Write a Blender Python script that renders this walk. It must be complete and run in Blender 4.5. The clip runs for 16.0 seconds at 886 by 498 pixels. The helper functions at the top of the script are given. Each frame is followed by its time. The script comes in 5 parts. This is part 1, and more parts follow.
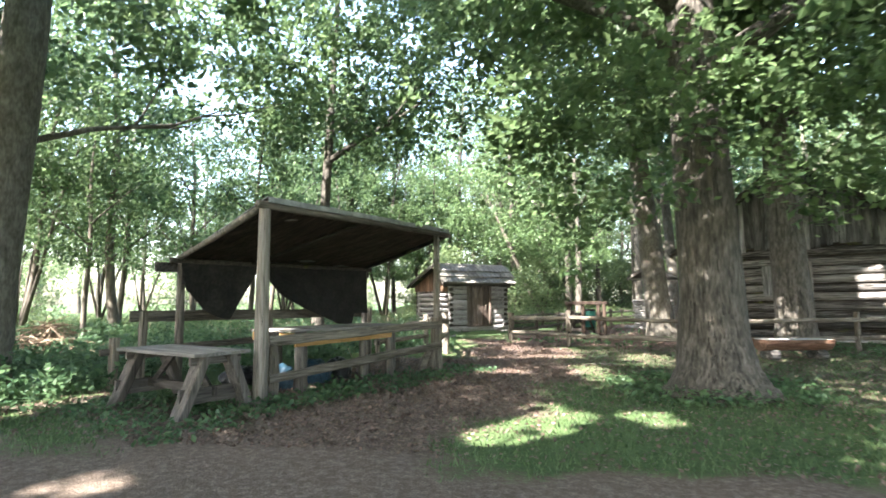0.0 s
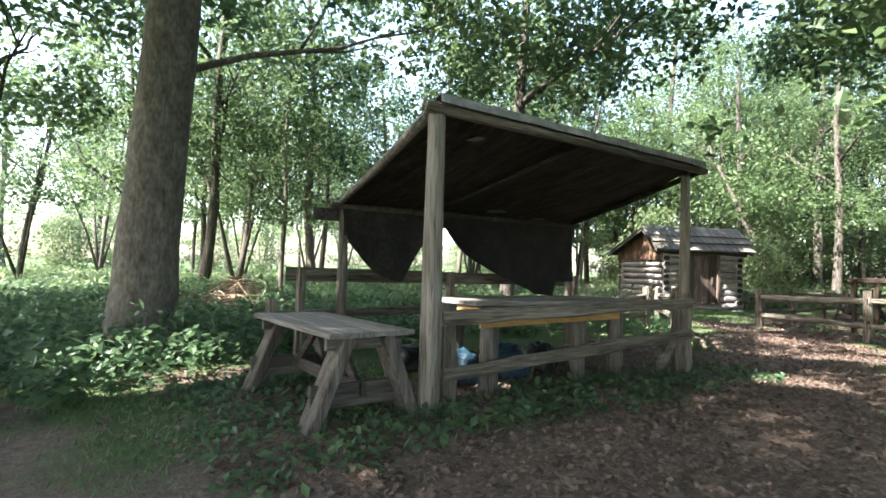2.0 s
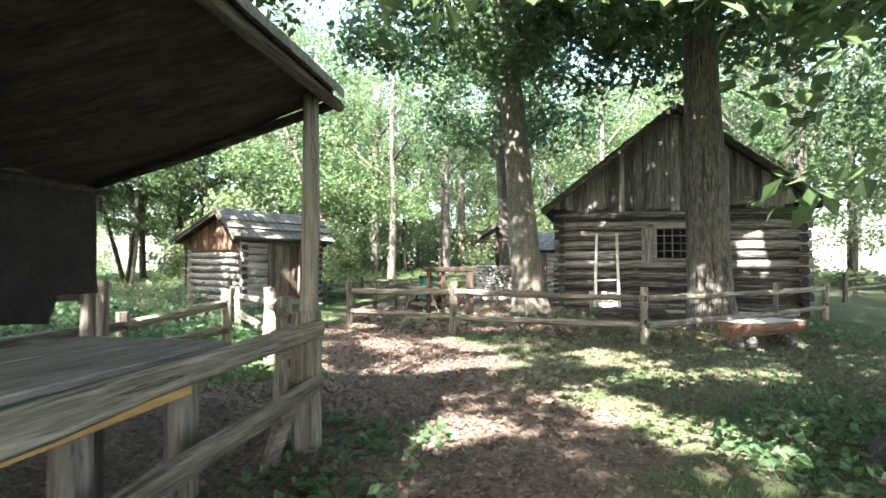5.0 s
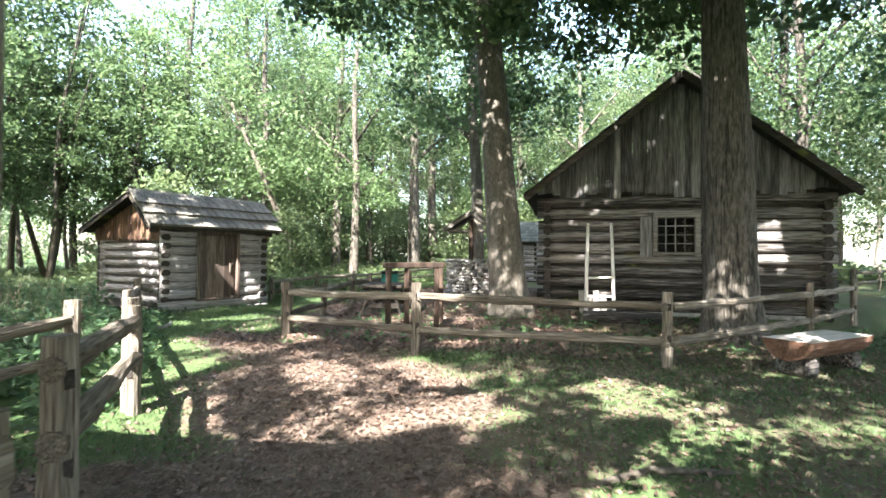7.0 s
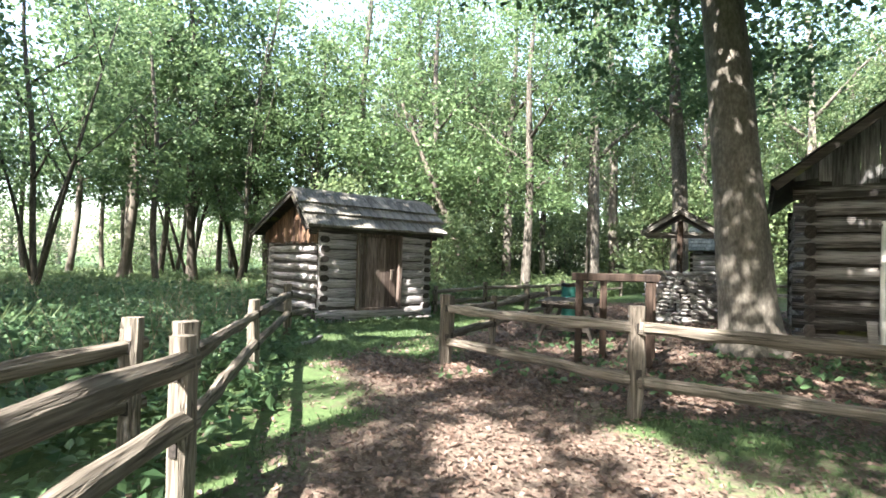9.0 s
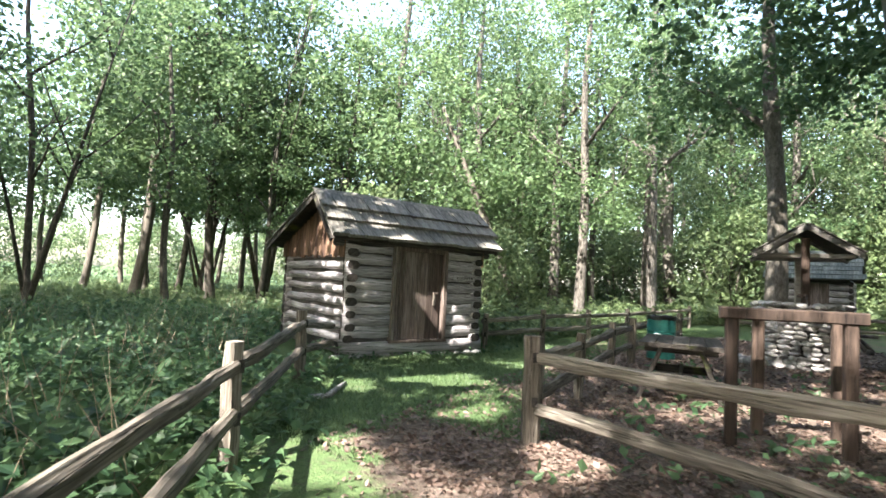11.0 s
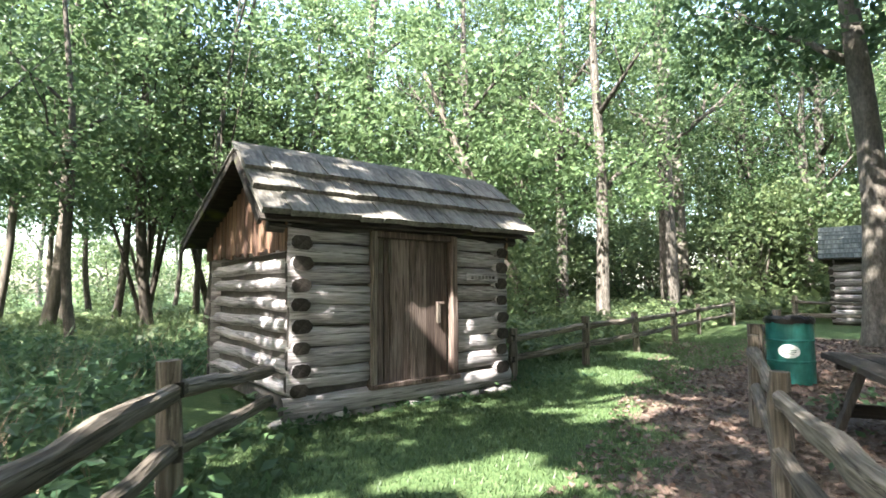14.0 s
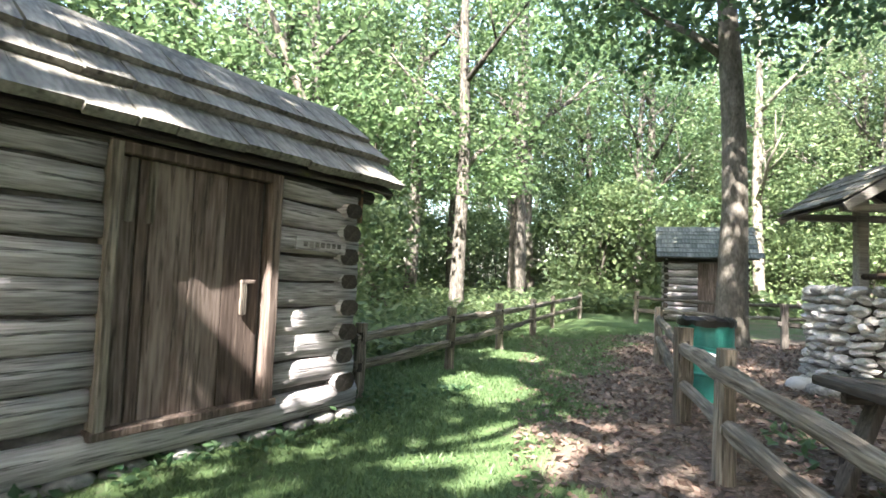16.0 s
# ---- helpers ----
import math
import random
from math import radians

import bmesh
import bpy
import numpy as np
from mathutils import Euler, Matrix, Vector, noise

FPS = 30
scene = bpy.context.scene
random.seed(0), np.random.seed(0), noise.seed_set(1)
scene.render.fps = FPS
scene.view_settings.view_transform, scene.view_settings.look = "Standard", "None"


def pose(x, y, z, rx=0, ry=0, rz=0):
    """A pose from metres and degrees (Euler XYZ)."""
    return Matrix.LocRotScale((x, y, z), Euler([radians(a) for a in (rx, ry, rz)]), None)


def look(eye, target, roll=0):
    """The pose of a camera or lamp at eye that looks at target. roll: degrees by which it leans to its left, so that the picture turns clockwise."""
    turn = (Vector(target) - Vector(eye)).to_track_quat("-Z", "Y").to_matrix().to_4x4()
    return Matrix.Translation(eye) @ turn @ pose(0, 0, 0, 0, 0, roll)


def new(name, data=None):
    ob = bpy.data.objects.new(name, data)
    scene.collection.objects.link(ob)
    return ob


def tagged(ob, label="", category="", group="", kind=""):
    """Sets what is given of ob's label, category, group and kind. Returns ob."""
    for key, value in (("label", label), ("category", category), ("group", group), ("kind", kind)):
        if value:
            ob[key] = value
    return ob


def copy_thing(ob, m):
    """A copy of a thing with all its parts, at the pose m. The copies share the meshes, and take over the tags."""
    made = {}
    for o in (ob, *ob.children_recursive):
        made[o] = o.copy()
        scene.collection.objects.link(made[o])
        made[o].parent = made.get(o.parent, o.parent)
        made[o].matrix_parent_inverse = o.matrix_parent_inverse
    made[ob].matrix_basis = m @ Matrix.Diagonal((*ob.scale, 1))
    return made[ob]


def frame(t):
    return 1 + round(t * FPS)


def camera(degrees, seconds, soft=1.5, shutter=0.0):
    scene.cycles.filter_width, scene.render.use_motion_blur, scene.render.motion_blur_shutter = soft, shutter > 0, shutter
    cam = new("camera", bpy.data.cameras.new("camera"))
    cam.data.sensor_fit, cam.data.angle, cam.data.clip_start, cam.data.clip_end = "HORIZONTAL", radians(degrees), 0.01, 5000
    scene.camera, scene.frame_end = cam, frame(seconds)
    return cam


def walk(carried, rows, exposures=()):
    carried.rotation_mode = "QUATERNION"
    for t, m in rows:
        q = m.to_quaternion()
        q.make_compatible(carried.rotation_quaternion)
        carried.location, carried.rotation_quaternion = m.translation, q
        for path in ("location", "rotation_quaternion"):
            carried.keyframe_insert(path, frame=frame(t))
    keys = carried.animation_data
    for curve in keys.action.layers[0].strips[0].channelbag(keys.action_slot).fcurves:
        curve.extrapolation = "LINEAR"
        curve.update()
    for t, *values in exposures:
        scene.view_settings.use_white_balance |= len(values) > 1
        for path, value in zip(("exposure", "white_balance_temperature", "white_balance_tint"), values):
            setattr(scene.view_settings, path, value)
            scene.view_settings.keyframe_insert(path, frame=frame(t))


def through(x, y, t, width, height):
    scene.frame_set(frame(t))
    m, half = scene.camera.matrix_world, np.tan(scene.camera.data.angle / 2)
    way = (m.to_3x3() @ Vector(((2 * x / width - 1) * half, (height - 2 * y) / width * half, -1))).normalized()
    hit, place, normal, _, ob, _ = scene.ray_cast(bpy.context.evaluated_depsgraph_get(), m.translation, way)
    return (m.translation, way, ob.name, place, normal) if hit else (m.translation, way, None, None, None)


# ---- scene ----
cam = camera(80.52, 16.0, soft=1.6, shutter=0.3)
PATH = [
    (0, (0.189, -0.137, 1.422), (-0.951, 1.493, 1.627), -0.28),
    (0.5, (-0.385, 0.476, 1.386), (-1.656, 2.016, 1.504), 2.33),
    (1, (-0.977, 1.004, 1.352), (-2.394, 2.413, 1.437), 1.09),
    (1.5, (-1.580, 1.431, 1.348), (-3.084, 2.747, 1.428), 2.68),
    (2, (-2.150, 1.794, 1.351), (-3.788, 2.938, 1.427), 1.78),
    (2.5, (-2.635, 2.162, 1.354), (-4.218, 3.378, 1.479), 0.79),
    (3, (-3.114, 2.550, 1.385), (-4.628, 3.855, 1.421), 2.68),
    (3.5, (-3.579, 3.039, 1.414), (-4.717, 4.683, 1.462), -0.12),
    (4, (-4.005, 3.588, 1.454), (-4.958, 5.343, 1.561), 1.45),
    (4.5, (-4.249, 4.254, 1.502), (-4.873, 6.150, 1.620), -2.96),
    (5, (-4.468, 4.878, 1.492), (-4.818, 6.846, 1.555), 0.31),
    (5.2, (-4.550, 5.131, 1.494), (-4.873, 7.103, 1.574), 1.13),
    (7.3, (-4.822, 7.964, 1.591), (-5.061, 9.949, 1.618), 0.38),
    (7.5, (-4.893, 8.248, 1.592), (-5.226, 10.220, 1.642), 1.67),
    (8, (-5.101, 8.958, 1.578), (-5.573, 10.901, 1.639), -1.42),
    (8.5, (-5.390, 9.620, 1.555), (-6.110, 11.485, 1.600), 1.61),
    (8.7, (-5.518, 9.864, 1.547), (-6.356, 11.680, 1.588), 1.97),
    (10.8, (-7.283, 12.214, 1.545), (-8.163, 14.007, 1.646), 1.02),
    (11, (-7.448, 12.444, 1.548), (-8.399, 14.199, 1.678), 2.92),
    (11.5, (-7.835, 13.044, 1.521), (-8.798, 14.795, 1.593), 0.58),
    (12, (-8.260, 13.597, 1.488), (-9.169, 15.373, 1.624), 0.94),
    (12.5, (-8.704, 14.125, 1.481), (-9.779, 15.804, 1.641), 1.74),
    (13, (-9.058, 14.677, 1.459), (-10.046, 16.411, 1.597), -0.63),
    (13.5, (-9.416, 15.278, 1.475), (-10.413, 17.008, 1.594), 1.95),
    (14, (-9.732, 15.941, 1.493), (-10.616, 17.728, 1.651), -0.48),
    (14.5, (-10.060, 16.564, 1.485), (-10.912, 18.367, 1.643), 3.18),
    (15, (-10.282, 17.161, 1.453), (-10.980, 19.032, 1.561), 2.76),
    (15.5, (-10.528, 17.799, 1.428), (-10.995, 19.740, 1.536), 3.92),
    (16, (-10.721, 18.404, 1.420), (-11.036, 20.376, 1.529), 2.30),
]
walk(cam, [(t, look(eye, target, roll)) for t, eye, target, roll in PATH], exposures=[(0, 3.45, 6500, 12), (2.5, 2.95, 6500, 12), (3.7, 3.1, 6500, 12), (5, 3.75, 6500, 12), (7.5, 3.25, 6500, 12), (11, 3.05, 6500, 12), (13.5, 3.15, 6500, 12), (16, 3.5, 6500, 12)])

# ---- light ----
SUN_FROM = Vector((-0.16, -0.80, 0.86)).normalized()
world = bpy.data.worlds.new("sky")
scene.world = world
world.use_nodes = True
wn = world.node_tree.nodes
sky = wn.new("ShaderNodeTexSky")
sky.sky_type = "NISHITA"
sky.sun_disc = False
sky.sun_elevation = math.asin(SUN_FROM.z)
sky.sun_rotation = math.atan2(SUN_FROM.x, SUN_FROM.y)
sky.dust_density = 2.5
sky.air_density = 1.2
wn["Background"].inputs["Strength"].default_value = 0.15
world.node_tree.links.new(sky.outputs[0], wn["Background"].inputs["Color"])
sun = new("sun", bpy.data.lights.new("sun", "SUN"))
sun.data.energy = 5.0
sun.data.angle = radians(0.55)
sun.data.color = (1.0, 0.95, 0.885)
sun.matrix_basis = look(SUN_FROM * 60, (0, 0, 0))

# ---- materials ----
def nodes_of(name):
    m = bpy.data.materials.new(name)
    m.use_nodes = True
    t = m.node_tree
    return m, t, t.nodes, t.links, t.nodes["Principled BSDF"]


def ramp(nt, stops):
    r = nt.nodes.new("ShaderNodeValToRGB")
    while len(r.color_ramp.elements) < len(stops):
        r.color_ramp.elements.new(0.5)
    for e, (p, c) in zip(r.color_ramp.elements, stops):
        e.position, e.color = p, (*c, 1)
    return r


def mat(name, dark, mid, light, scale=(6, 6, 6), rough=0.85, bump=0.4, fine=40, moss=None, space="Object", spread=0.25, metal=0.0, dist=0.02, cracks=0.0):
    """Two-scale noise material: broad stains and fine stretched grain, with relief and a tone of its own for each object."""
    m, nt, n, l, bsdf = nodes_of(name)
    tc, mp = n.new("ShaderNodeTexCoord"), n.new("ShaderNodeMapping")
    mp.inputs["Scale"].default_value = scale
    l.new(tc.outputs[space], mp.inputs[0])
    a, b = n.new("ShaderNodeTexNoise"), n.new("ShaderNodeTexNoise")
    a.inputs["Scale"].default_value, a.inputs["Detail"].default_value = 1.0, 6
    a.inputs["Roughness"].default_value = 0.65
    b.inputs["Scale"].default_value, b.inputs["Detail"].default_value = fine / 8, 5
    l.new(mp.outputs[0], a.inputs["Vector"])
    l.new(mp.outputs[0], b.inputs["Vector"])
    add = n.new("ShaderNodeMath"); add.operation = "MULTIPLY_ADD"
    add.inputs[1].default_value = 0.45
    l.new(b.outputs["Fac"], add.inputs[0])
    half = n.new("ShaderNodeMath"); half.operation = "MULTIPLY"; half.inputs[1].default_value = 0.55
    l.new(a.outputs["Fac"], half.inputs[0])
    l.new(half.outputs[0], add.inputs[2])
    info = n.new("ShaderNodeObjectInfo")
    geo = n.new("ShaderNodeNewGeometry")
    rnd = n.new("ShaderNodeMath"); rnd.operation = "ADD"
    l.new(info.outputs["Random"], rnd.inputs[0]); l.new(geo.outputs["Random Per Island"], rnd.inputs[1])
    off = n.new("ShaderNodeMath"); off.operation = "MULTIPLY_ADD"
    off.inputs[1].default_value, off.inputs[2].default_value = spread * 0.5, -spread * 0.5
    l.new(rnd.outputs[0], off.inputs[0])
    tot = n.new("ShaderNodeMath"); tot.operation = "ADD"
    l.new(add.outputs[0], tot.inputs[0]); l.new(off.outputs[0], tot.inputs[1])
    r = ramp(nt, [(0.32, dark), (0.5, mid), (0.68, light)])
    l.new(tot.outputs[0], r.inputs[0])
    out = r.outputs[0]
    if moss:
        c = n.new("ShaderNodeTexNoise"); c.inputs["Scale"].default_value, c.inputs["Detail"].default_value = 1.7, 5
        l.new(tc.outputs["Object"], c.inputs["Vector"])
        cr = ramp(nt, [(moss[1], (0, 0, 0)), (moss[1] + 0.12, (0.8, 0.8, 0.8))])
        l.new(c.outputs["Fac"], cr.inputs[0])
        mx = n.new("ShaderNodeMix"); mx.data_type = "RGBA"
        l.new(cr.outputs[0], mx.inputs[0]); l.new(out, mx.inputs[6]); mx.inputs[7].default_value = (*moss[0], 1)
        out = mx.outputs[2]
    height = add.outputs[0]
    if cracks:
        mp2 = n.new("ShaderNodeMapping")
        mp2.inputs["Scale"].default_value = tuple(1.1 if c < 4 else 26 for c in scale)
        l.new(tc.outputs[space], mp2.inputs[0])
        k = n.new("ShaderNodeTexNoise"); k.inputs["Scale"].default_value, k.inputs["Detail"].default_value = 1.0, 3
        l.new(mp2.outputs[0], k.inputs["Vector"])
        kr = ramp(nt, [(0.585, (0, 0, 0)), (0.63, (1, 1, 1)), (0.66, (0.25, 0.25, 0.25))])
        l.new(k.outputs["Fac"], kr.inputs[0])
        kf = n.new("ShaderNodeMath"); kf.operation = "MULTIPLY"; kf.inputs[1].default_value = cracks
        l.new(kr.outputs[0], kf.inputs[0])
        kx = n.new("ShaderNodeMix"); kx.data_type = "RGBA"
        l.new(kf.outputs[0], kx.inputs[0]); l.new(out, kx.inputs[6]); kx.inputs[7].default_value = (*[c * 0.45 for c in dark], 1)
        out = kx.outputs[2]
        hs_ = n.new("ShaderNodeMath"); hs_.operation = "SUBTRACT"
        l.new(add.outputs[0], hs_.inputs[0]); l.new(kf.outputs[0], hs_.inputs[1])
        height = hs_.outputs[0]
    l.new(out, bsdf.inputs["Base Color"])
    bsdf.inputs["Roughness"].default_value = rough
    bsdf.inputs["Metallic"].default_value = metal
    bsdf.inputs["Specular IOR Level"].default_value = 0.25
    bp = n.new("ShaderNodeBump")
    bp.inputs["Strength"].default_value, bp.inputs["Distance"].default_value = bump, dist
    l.new(height, bp.inputs["Height"]); l.new(bp.outputs[0], bsdf.inputs["Normal"])
    return m


def leaf_mat(name, dark, light, through=0.45):
    m, nt, n, l, bsdf = nodes_of(name)
    geo, info = n.new("ShaderNodeNewGeometry"), n.new("ShaderNodeObjectInfo")
    add = n.new("ShaderNodeMath"); add.operation = "MULTIPLY_ADD"; add.inputs[1].default_value = 0.3
    l.new(info.outputs["Random"], add.inputs[0])
    k = n.new("ShaderNodeMath"); k.operation = "MULTIPLY"; k.inputs[1].default_value = 0.7
    l.new(geo.outputs["Random Per Island"], k.inputs[0]); l.new(k.outputs[0], add.inputs[2])
    r = ramp(nt, [(0.0, dark), (0.75, light), (1.0, tuple(min(1, c * 1.35) for c in light))])
    l.new(add.outputs[0], r.inputs[0])
    l.new(r.outputs[0], bsdf.inputs["Base Color"])
    bsdf.inputs["Roughness"].default_value = 0.5
    bsdf.inputs["Specular IOR Level"].default_value = 0.35
    tr = n.new("ShaderNodeBsdfTranslucent")
    br = n.new("ShaderNodeHueSaturation"); br.inputs["Value"].default_value = 1.55; br.inputs["Hue"].default_value = 0.488; br.inputs["Saturation"].default_value = 0.9
    l.new(r.outputs[0], br.inputs["Color"]); l.new(br.outputs[0], tr.inputs["Color"])
    mix = n.new("ShaderNodeMixShader"); mix.inputs[0].default_value = through
    l.new(bsdf.outputs[0], mix.inputs[1]); l.new(tr.outputs[0], mix.inputs[2])
    l.new(mix.outputs[0], n["Material Output"].inputs["Surface"])
    return m


M_LOG = mat("weathered_log", (0.07, 0.065, 0.064), (0.25, 0.233, 0.231), (0.43, 0.408, 0.404), (0.9, 15, 15), bump=0.8, fine=30, spread=0.22, cracks=0.75)
M_LOGDK = mat("dark_old_log", (0.010, 0.009, 0.008), (0.05, 0.045, 0.041), (0.25, 0.235, 0.22), (0.7, 12, 12), bump=1.0, fine=24, spread=0.35, cracks=0.85)
M_END = mat("log_end_grain", (0.008, 0.007, 0.006), (0.026, 0.022, 0.019), (0.065, 0.056, 0.048), (14, 14, 14), bump=0.6)
M_CHINK = mat("clay_chinking", (0.03, 0.027, 0.025), (0.07, 0.065, 0.06), (0.13, 0.12, 0.11), (4, 4, 4), bump=0.5)
M_POST = mat("grey_round_post", (0.05, 0.044, 0.037), (0.142, 0.127, 0.107), (0.285, 0.26, 0.226), (14, 14, 0.8), bump=0.5, fine=30, cracks=0.75)
M_RAIL = mat("split_rail_wood", (0.036, 0.03, 0.023), (0.115, 0.099, 0.079), (0.25, 0.224, 0.185), (0.9, 16, 16), bump=0.7, fine=30, moss=((0.10, 0.11, 0.05), 0.66), cracks=0.75)
M_FPOST = mat("fence_post_wood", (0.036, 0.03, 0.023), (0.122, 0.104, 0.083), (0.27, 0.24, 0.198), (16, 16, 0.9), bump=0.7, fine=30, moss=((0.10, 0.11, 0.05), 0.68), cracks=0.75)
M_BOARD = mat("grey_board", (0.08, 0.073, 0.066), (0.19, 0.178, 0.16), (0.33, 0.312, 0.285), (1.0, 18, 18), bump=0.35, fine=30, cracks=0.3)
M_DARKBOARD = mat("dark_board", (0.014, 0.012, 0.010), (0.036, 0.031, 0.026), (0.085, 0.074, 0.063), (1.2, 12, 12), bump=0.4, fine=30, moss=((0.12, 0.14, 0.03), 0.62), cracks=0.75)
M_LEGWOOD = mat("dark_table_leg", (0.028, 0.024, 0.02), (0.08, 0.07, 0.06), (0.16, 0.145, 0.125), (14, 14, 1.0), bump=0.4, fine=30, cracks=0.75)
M_YELLOW = mat("fresh_pine_board", (0.22, 0.12, 0.04), (0.33, 0.195, 0.075), (0.43, 0.27, 0.12), (1.5, 12, 12), bump=0.2, fine=30)
M_REDBOARD = mat("redbrown_gable_board", (0.03, 0.017, 0.012), (0.09, 0.05, 0.032), (0.2, 0.125, 0.08), (10, 10, 0.9), bump=0.4, fine=30, spread=0.5, cracks=0.75)
M_DOOR = mat("brown_door_board", (0.03, 0.021, 0.017), (0.085, 0.063, 0.052), (0.205, 0.165, 0.142), (12, 12, 0.8), bump=0.4, fine=30, spread=0.3, cracks=0.75)
M_GABLE = mat("old_gable_board", (0.035, 0.034, 0.033), (0.13, 0.128, 0.124), (0.3, 0.297, 0.29), (10, 10, 0.7), bump=0.5, fine=30, spread=0.5, cracks=0.75)
M_SHINGLE = mat("grey_shingle", (0.05, 0.047, 0.039), (0.145, 0.137, 0.118), (0.25, 0.237, 0.208), (8, 1.6, 8), bump=0.4, fine=30, moss=((0.09, 0.10, 0.05), 0.7), spread=0.22, cracks=0.4)
M_DKSHINGLE = mat("dark_shingle", (0.02, 0.018, 0.016), (0.05, 0.045, 0.04), (0.10, 0.09, 0.08), (8, 1.6, 8), bump=0.4, fine=30, spread=0.4)
M_GREENSH = mat("greenish_shingle", (0.04, 0.048, 0.042), (0.085, 0.095, 0.082), (0.15, 0.16, 0.14), (8, 1.6, 8), bump=0.4, fine=30, spread=0.4)
M_CLOTH = mat("black_roof_felt", (0.006, 0.006, 0.006), (0.014, 0.013, 0.012), (0.03, 0.027, 0.024), (3, 3, 3), rough=0.75, bump=0.6, dist=0.05)
M_FELT = mat("grey_roll_roofing", (0.10, 0.105, 0.10), (0.20, 0.205, 0.20), (0.33, 0.335, 0.33), (3, 3, 3), bump=0.4)
M_BARK = mat("ridged_oak_bark", (0.02, 0.018, 0.015), (0.068, 0.061, 0.051), (0.16, 0.145, 0.124), (11, 11, 3.0), bump=1.0, fine=20, dist=0.06, spread=0.15, cracks=0.75)
M_BARKLT = mat("smooth_grey_bark", (0.036, 0.032, 0.026), (0.1, 0.09, 0.074), (0.19, 0.172, 0.146), (7, 7, 3.2), bump=0.7, fine=26, dist=0.03, spread=0.15)
M_BARKDK = mat("dark_sapling_bark", (0.025, 0.022, 0.018), (0.06, 0.053, 0.043), (0.12, 0.105, 0.085), (8, 8, 2), bump=0.6, fine=26, spread=0.3)
M_STONE = mat("field_stone", (0.085, 0.082, 0.078), (0.2, 0.193, 0.184), (0.38, 0.367, 0.348), (7, 7, 7), bump=0.9, fine=30, spread=0.5)
M_STONEDK = mat("grey_footing_stone", (0.07, 0.068, 0.065), (0.16, 0.155, 0.148), (0.27, 0.26, 0.25), (5, 5, 5), bump=0.5, fine=30, spread=0.5)
M_TIMBER = mat("redbrown_timber", (0.016, 0.011, 0.009), (0.04, 0.027, 0.02), (0.085, 0.058, 0.043), (9, 9, 1.2), bump=0.4, fine=30, cracks=0.75)
M_DRUM = mat("teal_drum_paint", (0.014, 0.095, 0.082), (0.02, 0.135, 0.115), (0.036, 0.19, 0.16), (3, 3, 3), rough=0.38, bump=0.08, fine=30, spread=0.05)
M_LABEL = mat("white_label", (0.62, 0.62, 0.58), (0.75, 0.75, 0.72), (0.8, 0.8, 0.78), rough=0.5, bump=0.05)
M_INK = mat("dark_green_ink", (0.05, 0.12, 0.08), (0.07, 0.15, 0.10), (0.09, 0.18, 0.12), rough=0.6, bump=0.0)
M_LINER = mat("black_plastic_liner", (0.006, 0.006, 0.006), (0.012, 0.012, 0.012), (0.03, 0.03, 0.03), (9, 9, 9), rough=0.3, bump=0.6)
M_BLUE = mat("blue_tarp_bag", (0.009, 0.022, 0.036), (0.018, 0.048, 0.072), (0.04, 0.09, 0.12), (7, 7, 7), rough=0.45, bump=0.8, dist=0.04)
M_CUT = mat("split_log_face", (0.30, 0.28, 0.255), (0.42, 0.40, 0.37), (0.54, 0.52, 0.48), (1.2, 10, 10), bump=0.3, fine=30)
M_LOGRED = mat("peeled_red_log", (0.04, 0.02, 0.013), (0.11, 0.058, 0.038), (0.21, 0.13, 0.09), (1.2, 8, 8), bump=0.5, fine=30)
M_WHITE = mat("pale_pole", (0.42, 0.40, 0.37), (0.60, 0.58, 0.54), (0.72, 0.70, 0.66), (8, 8, 2), bump=0.3)
M_IRON = mat("dark_iron", (0.015, 0.014, 0.013), (0.035, 0.032, 0.03), (0.07, 0.06, 0.055), rough=0.6, metal=0.6, bump=0.2)
M_BRUSH = mat("dead_brush", (0.14, 0.10, 0.07), (0.28, 0.21, 0.15), (0.42, 0.33, 0.25), (6, 6, 6), bump=0.3, spread=0.6)
M_LEAF = leaf_mat("oak_leaf", (0.027, 0.064, 0.029), (0.09, 0.146, 0.057))
M_LEAFLT = leaf_mat("light_leaf", (0.038, 0.074, 0.036), (0.125, 0.172, 0.075), 0.5)
M_WEED = leaf_mat("weed_leaf", (0.022, 0.06, 0.028), (0.078, 0.14, 0.06), 0.42)
M_GRASS = leaf_mat("grass_blade", (0.03, 0.068, 0.026), (0.1, 0.15, 0.062), 0.42)
M_LITTER = leaf_mat("dry_oak_leaf", (0.038, 0.025, 0.019), (0.165, 0.115, 0.09), 0.15)



def turned(m, name, order):
    """The same wood with its grain running along another axis."""
    k = m.copy()
    k.name = name
    for nd in k.node_tree.nodes:
        if nd.type == "MAPPING":
            sc = tuple(nd.inputs["Scale"].default_value)
            nd.inputs["Scale"].default_value = tuple(sc[i] for i in order)
    return k


